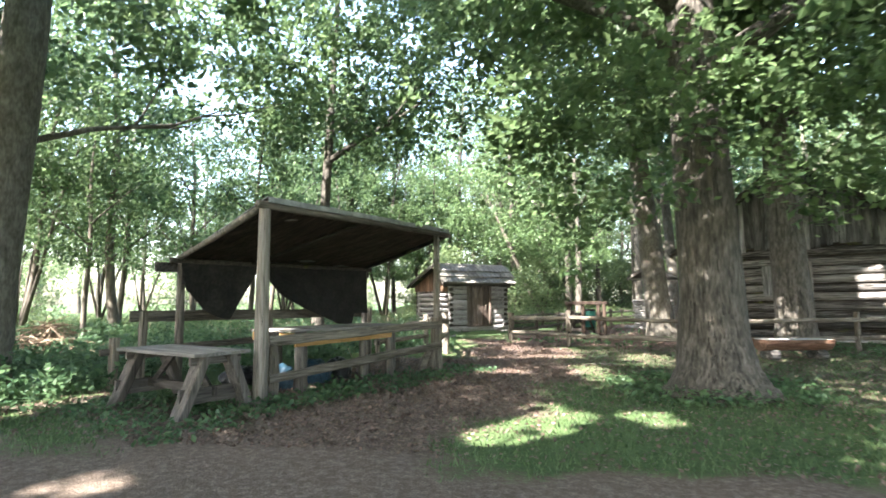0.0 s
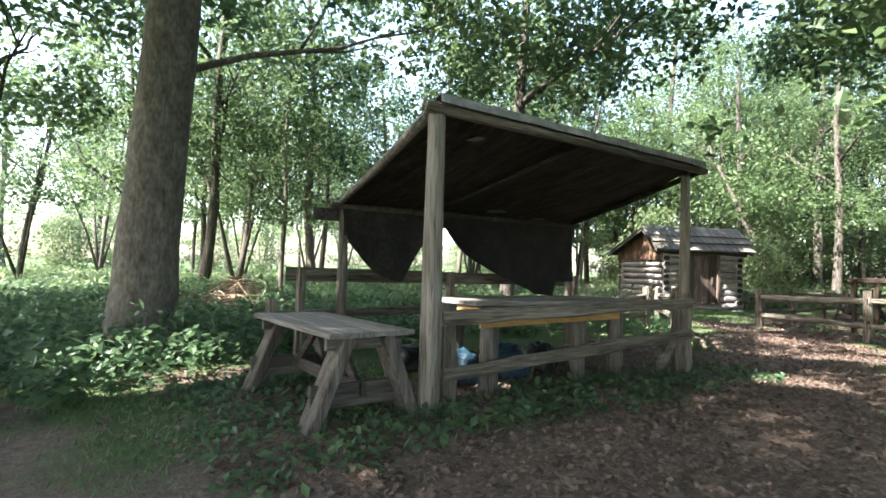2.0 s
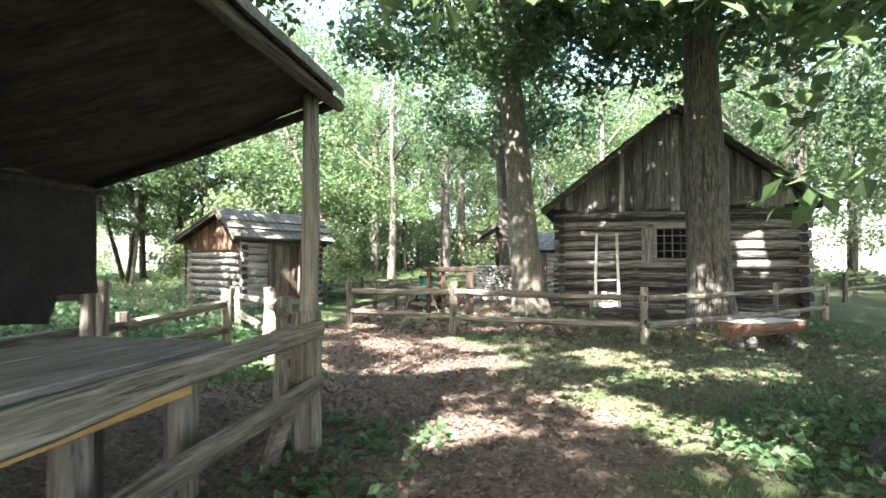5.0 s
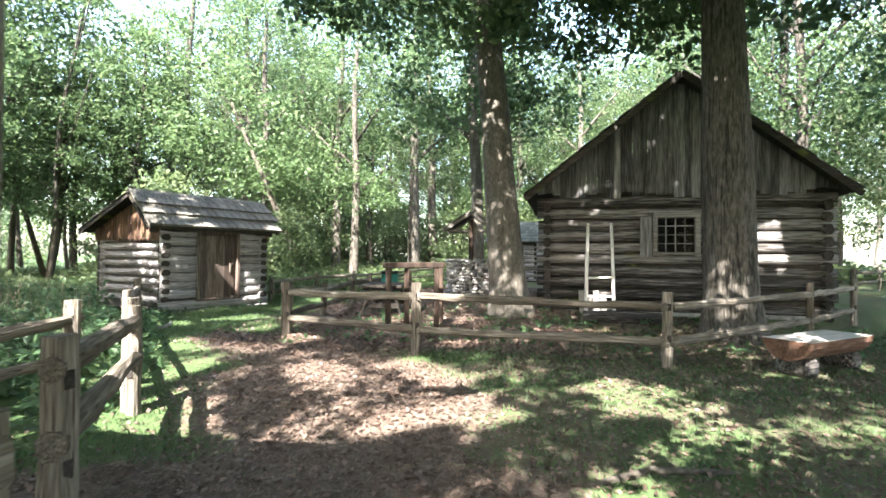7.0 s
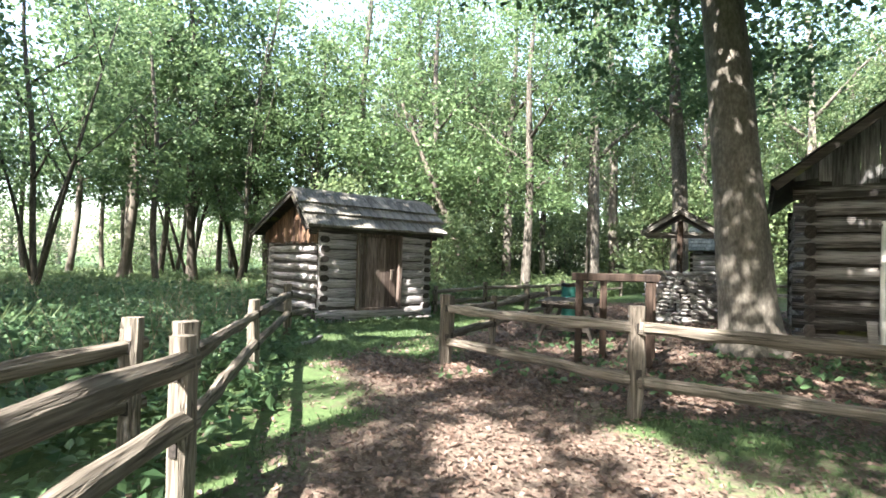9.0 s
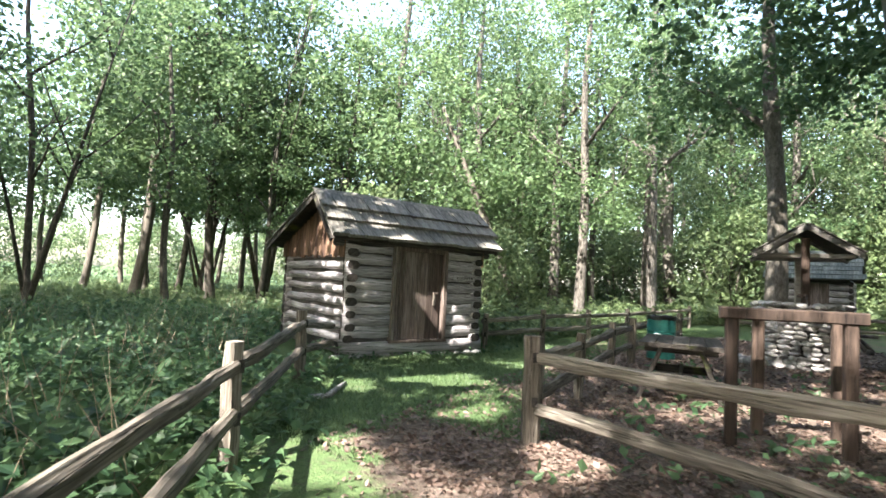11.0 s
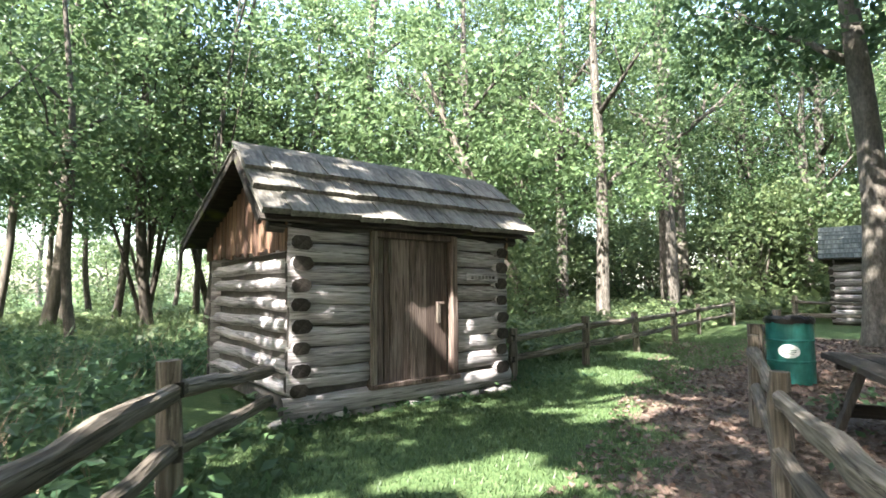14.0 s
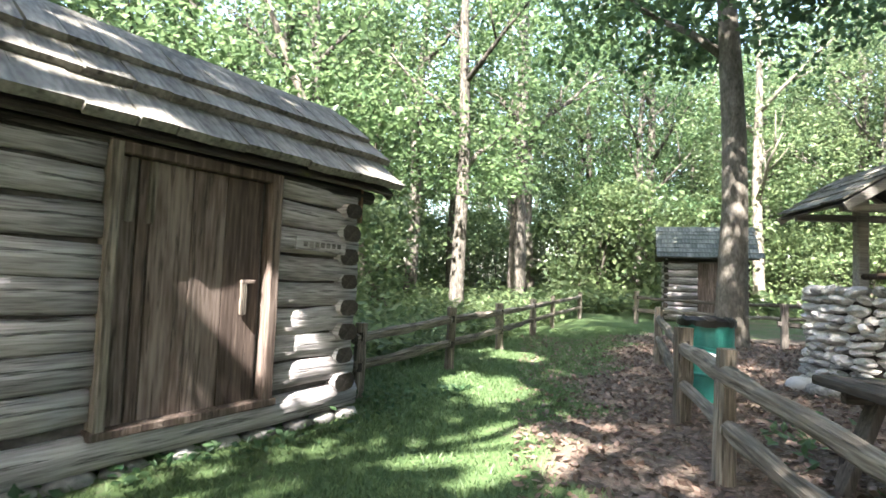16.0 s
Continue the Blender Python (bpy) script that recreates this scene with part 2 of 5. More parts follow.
M_RAIL_Y = turned(M_RAIL, "split_rail_wood_lengthwise", (1, 0, 2))
M_BOARD_Y = turned(M_BOARD, "grey_board_lengthwise", (1, 0, 2))
M_DARKBOARD_Y = turned(M_DARKBOARD, "dark_wet_board_lengthwise", (1, 0, 2))
M_YELLOW_Y = turned(M_YELLOW, "fresh_pine_board_lengthwise", (1, 0, 2))
M_POST_Y = turned(M_POST, "grey_pole_lengthwise", (0, 2, 1))
M_LEG_Y = turned(M_LEGWOOD, "dark_table_wood_lengthwise", (0, 2, 1))
M_UNDER = mat("brown_roof_underside", (0.015, 0.011, 0.010), (0.066, 0.048, 0.039), (0.145, 0.108, 0.088), (1.2, 5, 3), rough=0.8, bump=0.9, dist=0.06, cracks=0.5)

m, nt, n, l, bsdf = nodes_of("forest_ground")
M_GROUND = m
att = n.new("ShaderNodeAttribute"); att.attribute_name = "lawn"
tc = n.new("ShaderNodeTexCoord")
n1, n2, n3 = (n.new("ShaderNodeTexNoise") for _ in range(3))
for k, (s, d) in zip((n1, n2, n3), ((1.1, 8), (14, 6), (55, 4))):
    k.inputs["Scale"].default_value, k.inputs["Detail"].default_value = s, d
    l.new(tc.outputs["Object"], k.inputs["Vector"])
soil = ramp(nt, [(0.3, (0.055, 0.042, 0.033)), (0.5, (0.112, 0.087, 0.069)), (0.72, (0.24, 0.195, 0.158))])
turf = ramp(nt, [(0.3, (0.026, 0.05, 0.018)), (0.5, (0.055, 0.09, 0.034)), (0.72, (0.105, 0.14, 0.062))])
blend = n.new("ShaderNodeMath"); blend.operation = "MULTIPLY_ADD"; blend.inputs[1].default_value = 0.5
half = n.new("ShaderNodeMath"); half.operation = "MULTIPLY"; half.inputs[1].default_value = 0.5
l.new(n3.outputs["Fac"], half.inputs[0]); l.new(n2.outputs["Fac"], blend.inputs[0]); l.new(half.outputs[0], blend.inputs[2])
l.new(blend.outputs[0], soil.inputs[0]); l.new(blend.outputs[0], turf.inputs[0])
edge = n.new("ShaderNodeMath"); edge.operation = "ADD"
sub = n.new("ShaderNodeMath"); sub.operation = "MULTIPLY_ADD"; sub.inputs[1].default_value, sub.inputs[2].default_value = 1.6, -0.8
mix2 = n.new("ShaderNodeMath"); mix2.operation = "MULTIPLY_ADD"; mix2.inputs[1].default_value = 0.5
hf = n.new("ShaderNodeMath"); hf.operation = "MULTIPLY"; hf.inputs[1].default_value = 0.5
l.new(n1.outputs["Fac"], hf.inputs[0]); l.new(n2.outputs["Fac"], mix2.inputs[0]); l.new(hf.outputs[0], mix2.inputs[2])
l.new(mix2.outputs[0], sub.inputs[0])
l.new(att.outputs["Fac"], edge.inputs[0]); l.new(sub.outputs[0], edge.inputs[1])
er = ramp(nt, [(0.35, (0, 0, 0)), (0.65, (1, 1, 1))])
l.new(edge.outputs[0], er.inputs[0])
mx = n.new("ShaderNodeMix"); mx.data_type = "RGBA"
l.new(er.outputs[0], mx.inputs[0]); l.new(soil.outputs[0], mx.inputs[6]); l.new(turf.outputs[0], mx.inputs[7])
l.new(mx.outputs[2], bsdf.inputs["Base Color"])
bsdf.inputs["Roughness"].default_value = 0.95
bsdf.inputs["Specular IOR Level"].default_value = 0.15
bp = n.new("ShaderNodeBump"); bp.inputs["Strength"].default_value, bp.inputs["Distance"].default_value = 0.8, 0.04
l.new(blend.outputs[0], bp.inputs["Height"]); l.new(bp.outputs[0], bsdf.inputs["Normal"])

# ---- shape helpers ----
rng = np.random.default_rng(7)


def part(name, bm, material, parent=None, label="", smooth=False):
    """Links a bmesh as one mesh object, under a thing or part if one is given."""
    me = bpy.data.meshes.new(name)
    bm.to_mesh(me)
    bm.free()
    for p in me.polygons:
        p.use_smooth = smooth
    for one in material if isinstance(material, (list, tuple)) else [material]:
        me.materials.append(one)
    ob = new(name, me)
    ob.parent = parent
    if label:
        tagged(ob, label)
    return ob


def soup(name, verts, faces, material, parent=None, smooth=False):
    me = bpy.data.meshes.new(name)
    me.from_pydata(verts, [], faces)
    me.materials.append(material)
    if smooth:
        me.polygons.foreach_set("use_smooth", [True] * len(me.polygons))
    ob = new(name, me)
    ob.parent = parent
    return ob


def empty(name, m, label, category, group="", kind=""):
    ob = new(name)
    ob.matrix_basis = m
    ob.empty_display_size = 0.2
    return tagged(ob, label, category, group, kind)


def tube(bm, pts, radii, seg=8, wob=0.0, caps=True, mi=0, cap_mi=None, flat=1.0):
    """A tapered tube along points, its rings wobbling by wob of the radius."""
    rings = []
    pts = [Vector(p) for p in pts]
    for i, (p, r) in enumerate(zip(pts, radii)):
        d = (pts[min(i + 1, len(pts) - 1)] - pts[max(i - 1, 0)]).normalized()
        q = d.to_track_quat("Z", "Y") if i == 0 else (q @ Vector((0, 0, 1))).rotation_difference(d) @ q
        ring = []
        for k in range(seg):
            a = 2 * math.pi * k / seg
            rr = r * (1 + wob * random.uniform(-1, 1))
            ring.append(bm.verts.new(p + q @ Vector((rr * math.cos(a), flat * rr * math.sin(a), 0))))
        rings.append(ring)
    for a, b in zip(rings, rings[1:]):
        for k in range(seg):
            f = bm.faces.new((a[k], a[(k + 1) % seg], b[(k + 1) % seg], b[k]))
            f.material_index, f.smooth = mi, True
    if caps:
        for ring, rev in ((rings[0], True), (rings[-1], False)):
            f = bm.faces.new(ring[::-1] if rev else ring)
            f.material_index = mi if cap_mi is None else cap_mi
    return bm


def beam(bm, a, b, w, h, up=(0, 0, 1), wob=0.0, n=1, bevel=0.12, mi=0):
    """A sawn or split piece from a to b, w wide and h high, with softened long edges."""
    a, b = Vector(a), Vector(b)
    d = (b - a).normalized()
    s = d.cross(Vector(up)).normalized()
    u = s.cross(d)
    c = bevel * min(w, h)
    prof = [(-w / 2 + c, -h / 2), (w / 2 - c, -h / 2), (w / 2, -h / 2 + c), (w / 2, h / 2 - c), (w / 2 - c, h / 2), (-w / 2 + c, h / 2), (-w / 2, h / 2 - c), (-w / 2, -h / 2 + c)]
    rings = []
    for i in range(n + 1):
        o = a.lerp(b, i / n)
        jx, jz, js = (random.uniform(-wob, wob) for _ in range(3))
        rings.append([bm.verts.new(o + s * (x * (1 + js / max(w, h)) + jx * 0.4 + random.uniform(-wob, wob) * 0.3) + u * (z * (1 + js / max(w, h)) + jz * 0.6 + random.uniform(-wob, wob) * 0.3)) for x, z in prof])
    for p, q in zip(rings, rings[1:]):
        for k in range(8):
            bm.faces.new((p[k], p[(k + 1) % 8], q[(k + 1) % 8], q[k])).material_index = mi
    bm.faces.new(rings[0][::-1]).material_index = mi
    bm.faces.new(rings[-1]).material_index = mi
    return bm


def one(fn, *a, **k):
    bm = bmesh.new()
    fn(bm, *a, **k)
    return bm


def ground_z(x, y):
    """Height of the ground: gentle dips, and the yard a little higher."""
    x, y = np.asarray(x, float), np.asarray(y, float)
    near = np.clip(1 - (np.hypot(x + 8, y - 16) - 30) / 20, 0, 1)
    step = lambda v: v * v * (3 - 2 * v)
    yard = 0.16 * step(np.clip((y - 20.5) / 3.5, 0, 1)) * step(np.clip((x + 9.6) / 1.0, 0, 1))
    return near * (yard + 0.035 * np.sin(0.55 * x + 0.3 * y) * np.cos(0.4 * y - 0.2 * x) + 0.02 * np.sin(1.3 * x + 1.7 * y))


def gz(x, y):
    return float(ground_z(x, y))


def seg_dist(x, y, line):
    best = np.full(np.shape(x), 1e9)
    for (ax, ay), (bx, by) in zip(line, line[1:]):
        dx, dy = bx - ax, by - ay
        k = np.clip(((x - ax) * dx + (y - ay) * dy) / (dx * dx + dy * dy), 0, 1)
        best = np.minimum(best, np.hypot(x - ax - k * dx, y - ay - k * dy))
    return best


TRAIL = [(-4.3, 3.2), (-4.6, 7.2), (-5.5, 10.5), (-6.6, 13.5), (-8.6, 17.0)]
LAWN = [(-10.4, 18.6), (-11.6, 21.0), (-11.3, 24.0), (-10.6, 27.0), (-9.3, 31.0), (-8.0, 36.0)]
ROAD = [(-14, -3.5), (-4.5, 1.6), (1.5, 4.2), (9, 5.5)]


def lawn_at(x, y):
    """1 where grass and weeds grow, 0 on bare soil and leaf litter."""
    x, y = np.asarray(x, float), np.asarray(y, float)
    x = x + 0.28 * np.sin(2.1 * y + 0.9 * x) + 0.16 * np.sin(5.3 * y - 3.1 * x + 1)
    y = y + 0.28 * np.sin(1.9 * x - 0.8 * y + 2) + 0.16 * np.sin(4.7 * x + 3.7 * y)
    g = np.full(x.shape, 0.72)
    g = np.where((x > -5) & (y > 9), 0.55, g)
    d = seg_dist(x, y, TRAIL)
    g = np.minimum(g, np.clip((d - 0.7) / 1.6, 0, 1))
    g = np.minimum(g, np.clip((seg_dist(x, y, ROAD) - 0.7) / 1.2, 0, 1))
    inner = (x > -8.9) & (x < -3.5) & (y > 16.5) & (y < 33)
    g = np.where(inner, 0.22, g)
    g = np.where((x > -9.2) & (x < -5.6) & (y > 4.4) & (y < 11), 0.12, g)
    g = np.where((x > -9.6) & (x < -4.3) & (y > 2.6) & (y <= 10), np.minimum(g, 0.34), g)
    g = np.where((x > -10.3) & (x < -8.5) & (y > 16.5) & (y < 28), 0.2, g)
    g = np.maximum(g, np.clip((1.5 - seg_dist(x, y, LAWN)) / 0.9, 0, 1) * 0.9)
    g = np.where((x < -14.5) | (x < -10.2 - 0.4 * (y - 12)) & (y > 4), np.maximum(g, 0.9), g)
    return g


# ---- ground ----
xs = np.r_[-2500, -600, -200, -90, -60, -45, np.arange(-35, 14, 0.3), 20, 30, 60, 120, 400, 2500]
ys = np.r_[-2500, -400, -100, -40, -20, -12, np.arange(-6, 42, 0.3), 50, 60, 80, 130, 400, 2500]
gx, gy = np.meshgrid(xs, ys, indexing="ij")
hz = ground_z(gx, gy)
nx, ny = gx.shape
idx = np.arange(nx * ny).reshape(nx, ny)
quads = np.stack([idx[:-1, :-1], idx[1:, :-1], idx[1:, 1:], idx[:-1, 1:]], -1).reshape(-1, 4)
ground = soup("ground", np.stack([gx, gy, hz], -1).reshape(-1, 3).tolist(), quads.tolist(), M_GROUND, smooth=True)
at = ground.data.attributes.new("lawn", "FLOAT", "POINT")
at.data.foreach_set("value", lawn_at(gx, gy).ravel().astype(np.float32))
tagged(ground, "forest floor of trodden soil, leaf litter and patchy grass", "ground", kind="structure")


# ---- foliage ----
def leaves(centres, spread, count, size, rng, up=0.5, long=1.6, flat=0.6):
    """Vertices and faces of small folded leaves scattered round centres."""
    c = np.repeat(centres, count, axis=0)
    m_ = len(c)
    pos = c + rng.normal(size=(m_, 3)) * spread * np.array([1, 1, flat])
    nrm = rng.normal(size=(m_, 3)); nrm[:, 2] += up * 2
    nrm /= np.linalg.norm(nrm, axis=1, keepdims=True)
    a = np.cross(nrm, rng.normal(size=(m_, 3))); a /= np.linalg.norm(a, axis=1, keepdims=True)
    b = np.cross(nrm, a)
    s = size * rng.uniform(0.6, 1.35, (m_, 1))
    tip, tail = pos + a * s * long / 2, pos - a * s * long / 2
    l_, r_ = pos + b * s * 0.5 + nrm * s * 0.12, pos - b * s * 0.5 + nrm * s * 0.12
    v = np.stack([tail, r_, tip, l_], 1).reshape(-1, 3)
    f = np.arange(4 * m_).reshape(-1, 4)
    return v, f


def crown_points(rng, h0, h1, rad, clumps, lean=(0, 0), hollow=0.35):
    """Clump centres of an uneven crown from height h0 to h1."""
    k = rng.uniform(0, 1, clumps)
    z = h0 + (h1 - h0) * k
    prof = np.sin(np.pi * np.clip(0.12 + 0.86 * k, 0, 1)) ** 0.6
    r = rad * prof * np.sqrt(rng.uniform(hollow ** 2, 1.1, clumps))
    a = rng.uniform(0, 2 * np.pi, clumps)
    lobes = 1 + 0.3 * np.sin(3 * a + 4 * k) + 0.15 * np.sin(5 * a - 3 * k)
    r *= lobes
    return np.stack([r * np.cos(a) + lean[0] * z, r * np.sin(a) + lean[1] * z, z], 1)


def trunk_bm(height, r, lean=(0, 0), flare=1.5, seg=14, limbs=(), bend=0.0, wob=0.06, rng=None, top=0.35):
    """A tapered, slightly bent trunk with a root flare, and its limbs."""
    bm = bmesh.new()
    hs = [-0.15, 0.0, 0.15, 0.4, 0.9, 1.6] + [1.6 + (height - 1.6) * k / 8 for k in range(1, 9)]
    pts, rad = [], []
    for h in hs:
        k = max(h, 0) / height
        pts.append((lean[0] * h + bend * math.sin(2.2 * k * math.pi), lean[1] * h + bend * 0.5 * math.sin(3 * k * math.pi), h))
        rad.append(r * ((1 - k) * (1 - top) + top) * (1 + (flare - 1) * math.exp(-max(h, 0) / 0.32)))
    tube(bm, pts, rad, seg, wob)
    for h, az, el, ln, r0 in limbs:
        k = h / height
        o = Vector((lean[0] * h + bend * math.sin(2.2 * k * math.pi), lean[1] * h + bend * 0.5 * math.sin(3 * k * math.pi), h))
        d = Vector((math.cos(az) * math.cos(el), math.sin(az) * math.cos(el), math.sin(el)))
        side = d.cross(Vector((0, 0, 1)))
        p2 = [o, o + d * ln * 0.3 + Vector((0, 0, 0.04 * ln)), o + d * ln * 0.65 + side * 0.07 * ln + Vector((0, 0, 0.02 * ln)), o + d * ln + Vector((0, 0, 0.1 * ln))]
        tube(bm, p2, [r0, r0 * 0.75, r0 * 0.5, r0 * 0.2], 7, 0.08)
        for q in range(3):
            s0 = p2[1 + q % 2].lerp(p2[2 + q % 2], 0.5)
            d2 = (d + Vector((random.uniform(-0.9, 0.9), random.uniform(-0.9, 0.9), random.uniform(-0.1, 0.7)))).normalized()
            tube(bm, [s0, s0 + d2 * ln * 0.2, s0 + d2 * ln * 0.42 + Vector((0, 0, 0.05 * ln))], [r0 * 0.4, r0 * 0.27, r0 * 0.1], 5, 0.08)
    return bm


# crown leaves are cut away to put sun pools here: x, y, radius
GAPS = [(-2.4, 6.2, 0.6), (-1.7, 6.8, 0.4), (-3.0, 4.9, 0.5), (-4.7, 1.7, 0.28), (-3.7, 10.4, 0.5), (-3.0, 12.2, 0.6), (0.8, 11.9, 0.6),
        (-9.0, 2.9, 0.8), (-7.2, 14.5, 0.5), (-8.5, 12.3, 1.1), (-6.8, 11.4, 0.5), (-5.4, 12.7, 0.6), (-4.1, 10.9, 0.45), (-5.3, 9.5, 0.4),
        (-3.2, 9.8, 0.35), (-5.7, 14.3, 0.45), (-8.9, 14.3, 0.55), (-6.3, 15.0, 0.45), (-3.4, 13.4, 0.65), (-5.7, 16.9, 0.4), (-10.5, 15.9, 0.5),
        (-11.4, 19.9, 0.55), (-10.2, 18.2, 0.4), (-8.6, 17.4, 0.4), (-12.3, 18.5, 0.4), (-11.1, 25.5, 0.7), (-10.9, 22.8, 0.6), (-10.8, 28.5, 0.6),
        (2.4, 23.8, 0.55), (-2.2, 22.4, 0.4), (-13.0, 23.5, 0.45), (-2.4, 10.2, 0.6), (-6.7, 6.1, 0.36)]


def shaded(v, x, y, z):
    """Which of the four-cornered leaves stand outside the shafts of sun that fall through the gaps."""
    c = v.reshape(-1, 4, 3).mean(1) + np.array([x, y, z])
    gx_ = c[:, 0] - c[:, 2] * SUN_FROM.x / SUN_FROM.z
    gy_ = c[:, 1] - c[:, 2] * SUN_FROM.y / SUN_FROM.z
    keep = np.ones(len(c), bool)
    wave = 1 + 0.35 * np.sin(3.1 * gx_ + 1.7 * gy_) + 0.2 * np.sin(7.3 * gx_ - 5.1 * gy_)
    for px, py, r in GAPS:
        keep &= np.hypot(gx_ - px, (gy_ - py) * 0.85) > r * wave
    return keep


def tree(x, y, height, r, crown, label, lean=(0, 0), bark=None, leafm=None, limbs=(), flare=1.5, seed=0, bend=0.0, extra=(), category="tree", group="", name="tree"):
    """crown: (h0, h1, radius, clumps, spread, leaves a clump, leaf size)."""
    rg = np.random.default_rng(100 + seed)
    t = empty(name, pose(x, y, gz(x, y)), label, category, group)
    part("trunk", trunk_bm(height, r, lean, flare, limbs=limbs, bend=bend), bark or M_BARK, t, smooth=True)
    h0, h1, rad, clumps, spread, cnt, size = crown
    c = crown_points(rg, h0, h1, rad, clumps, lean)
    v, f = leaves(c, spread, cnt, size, rg)
    v = v.reshape(-1, 4, 3)[shaded(v, x, y, gz(x, y))].reshape(-1, 3)
    f = np.arange(len(v)).reshape(-1, 4)
    for ex in extra:
        ce = np.array(ex[0]) + rg.normal(size=(ex[1], 3)) * np.array(ex[2])
        v2, f2 = leaves(ce, ex[3], ex[4], ex[5], rg, up=0.8, long=1.5)
        f = np.concatenate([f, f2 + len(v)]); v = np.concatenate([v, v2])
    soup("crown", v.tolist(), f.tolist(), leafm or M_LEAF, t)
    return t


# ---- log buildings ----
LOGS = {}


def log_mesh(length, r, material, kind=0, flat=0.8):
    """A hewn log along x, one mesh for each length and kind."""
    key = (round(length, 2), round(r, 3), material.name, kind, flat)
    if key not in LOGS:
        bm = bmesh.new()
        n_ = max(3, int(length / 0.45))
        pts = [(length * i / n_, random.uniform(-0.012, 0.012), random.uniform(-0.014, 0.014)) for i in range(n_ + 1)]
        seg = 10
        rings = []
        for i, p in enumerate(pts):
            ring = []
            for k in range(seg):
                a = 2 * math.pi * (k + 0.5) / seg
                cy, cz = math.cos(a), math.sin(a)
                sq = 1 / max(abs(cy), abs(cz)) ** 0.55
                rr = r * sq * 0.93 * (1 + random.uniform(-0.05, 0.05))
                ring.append(bm.verts.new((p[0], p[1] + flat * rr * cy, p[2] + rr * cz)))
            rings.append(ring)
        for a, b in zip(rings, rings[1:]):
            for k in range(seg):
                bm.faces.new((a[k], a[(k + 1) % seg], b[(k + 1) % seg], b[k])).smooth = True
        for ring, rev in ((rings[0], 1), (rings[-1], 0)):
            bm.faces.new(ring[::-1] if rev else ring).material_index = 1
        bmesh.ops.recalc_face_normals(bm, faces=bm.faces)
        me = bpy.data.meshes.new("log")
        bm.to_mesh(me)
        bm.free()
        me.materials.append(material)
        me.materials.append(M_END)
        LOGS[key] = me
    return LOGS[key]


def put_log(parent, x, y, z, length, r, material, rz=0, flat=0.8):
    ob = new("log", log_mesh(length, r, material, random.randrange(3), flat))
    ob.parent = parent
    ob.matrix_basis = pose(x, y, z, random.uniform(-4, 4), random.uniform(-0.5, 0.5), rz)
    return ob


def box_bm(x0, y0, z0, x1, y1, z1):
    return one(beam, ((x0 + x1) / 2, (y0 + y1) / 2, z0), ((x0 + x1) / 2, (y0 + y1) / 2, z1), x1 - x0, y1 - y0, up=(0, 1, 0), bevel=0.02)


def shingle_slope(parent, a, b, down, courses, exposure, width, material, thick=0.025, name="roof", lift=0.0, overlap=0.08, tilt=(0.8, 2.8), jump=0.012):
    """Courses of shingles on a slope whose top edge runs from a to b; down: unit vector down the slope."""
    a, b, down = Vector(a), Vector(b), Vector(down).normalized()
    along = (b - a).normalized()
    nrm = along.cross(down)
    if nrm.z < 0:
        nrm = -nrm
    length = (b - a).length
    deck = bmesh.new()
    mid = a + (b - a) / 2 + down * (courses * exposure / 2) - nrm * 0.02
    beam(deck, mid - along * (length / 2 - 0.02), mid + along * (length / 2 - 0.02), courses * exposure - 0.02, 0.03, up=nrm)
    roof = part(name, deck, M_DARKBOARD, parent)
    cache = []
    for k in range(6):
        w = width * random.uniform(0.75, 1.3)
        bm = bmesh.new()
        e = exposure + overlap
        vs = [(-w / 2 + 0.004, 0, 0.0), (w / 2 - 0.004, 0, 0.0), (w / 2 - 0.004, e + random.uniform(-0.015, 0.02), 0.0), (-w / 2 + 0.004, e + random.uniform(-0.015, 0.02), 0.0)]
        top = [bm.verts.new((x, y, thick * (0.5 + 0.5 * y / e))) for x, y, _ in vs]
        bot = [bm.verts.new((x, y, 0)) for x, y, _ in vs]
        bm.faces.new(top); bm.faces.new(bot[::-1])
        for i in range(4):
            bm.faces.new((top[i], bot[i], bot[(i + 1) % 4], top[(i + 1) % 4]))
        bmesh.ops.recalc_face_normals(bm, faces=bm.faces)
        me = bpy.data.meshes.new("shingle")
        bm.to_mesh(me); bm.free()
        me.materials.append(material)
        cache.append((w, me))
    frame_m = Matrix((along, down, nrm)).transposed().to_4x4()
    for c in range(courses):
        s = 0.0
        while s < length - 0.02:
            w, me = random.choice(cache)
            if s + w > length + 0.06:
                w, me = min(cache, key=lambda q: q[0])
            o = new("shingle", me)
            o.parent = roof
            o.matrix_basis = Matrix.Translation(a + along * (s + w / 2) + down * (c * exposure - (overlap if c else 0.0)) + nrm * (0.012 + 0.014 + random.uniform(0, jump))) @ frame_m @ pose(0, 0, 0, random.uniform(*tilt), 0, random.uniform(-1.0, 1.0))
            s += w
    return roof


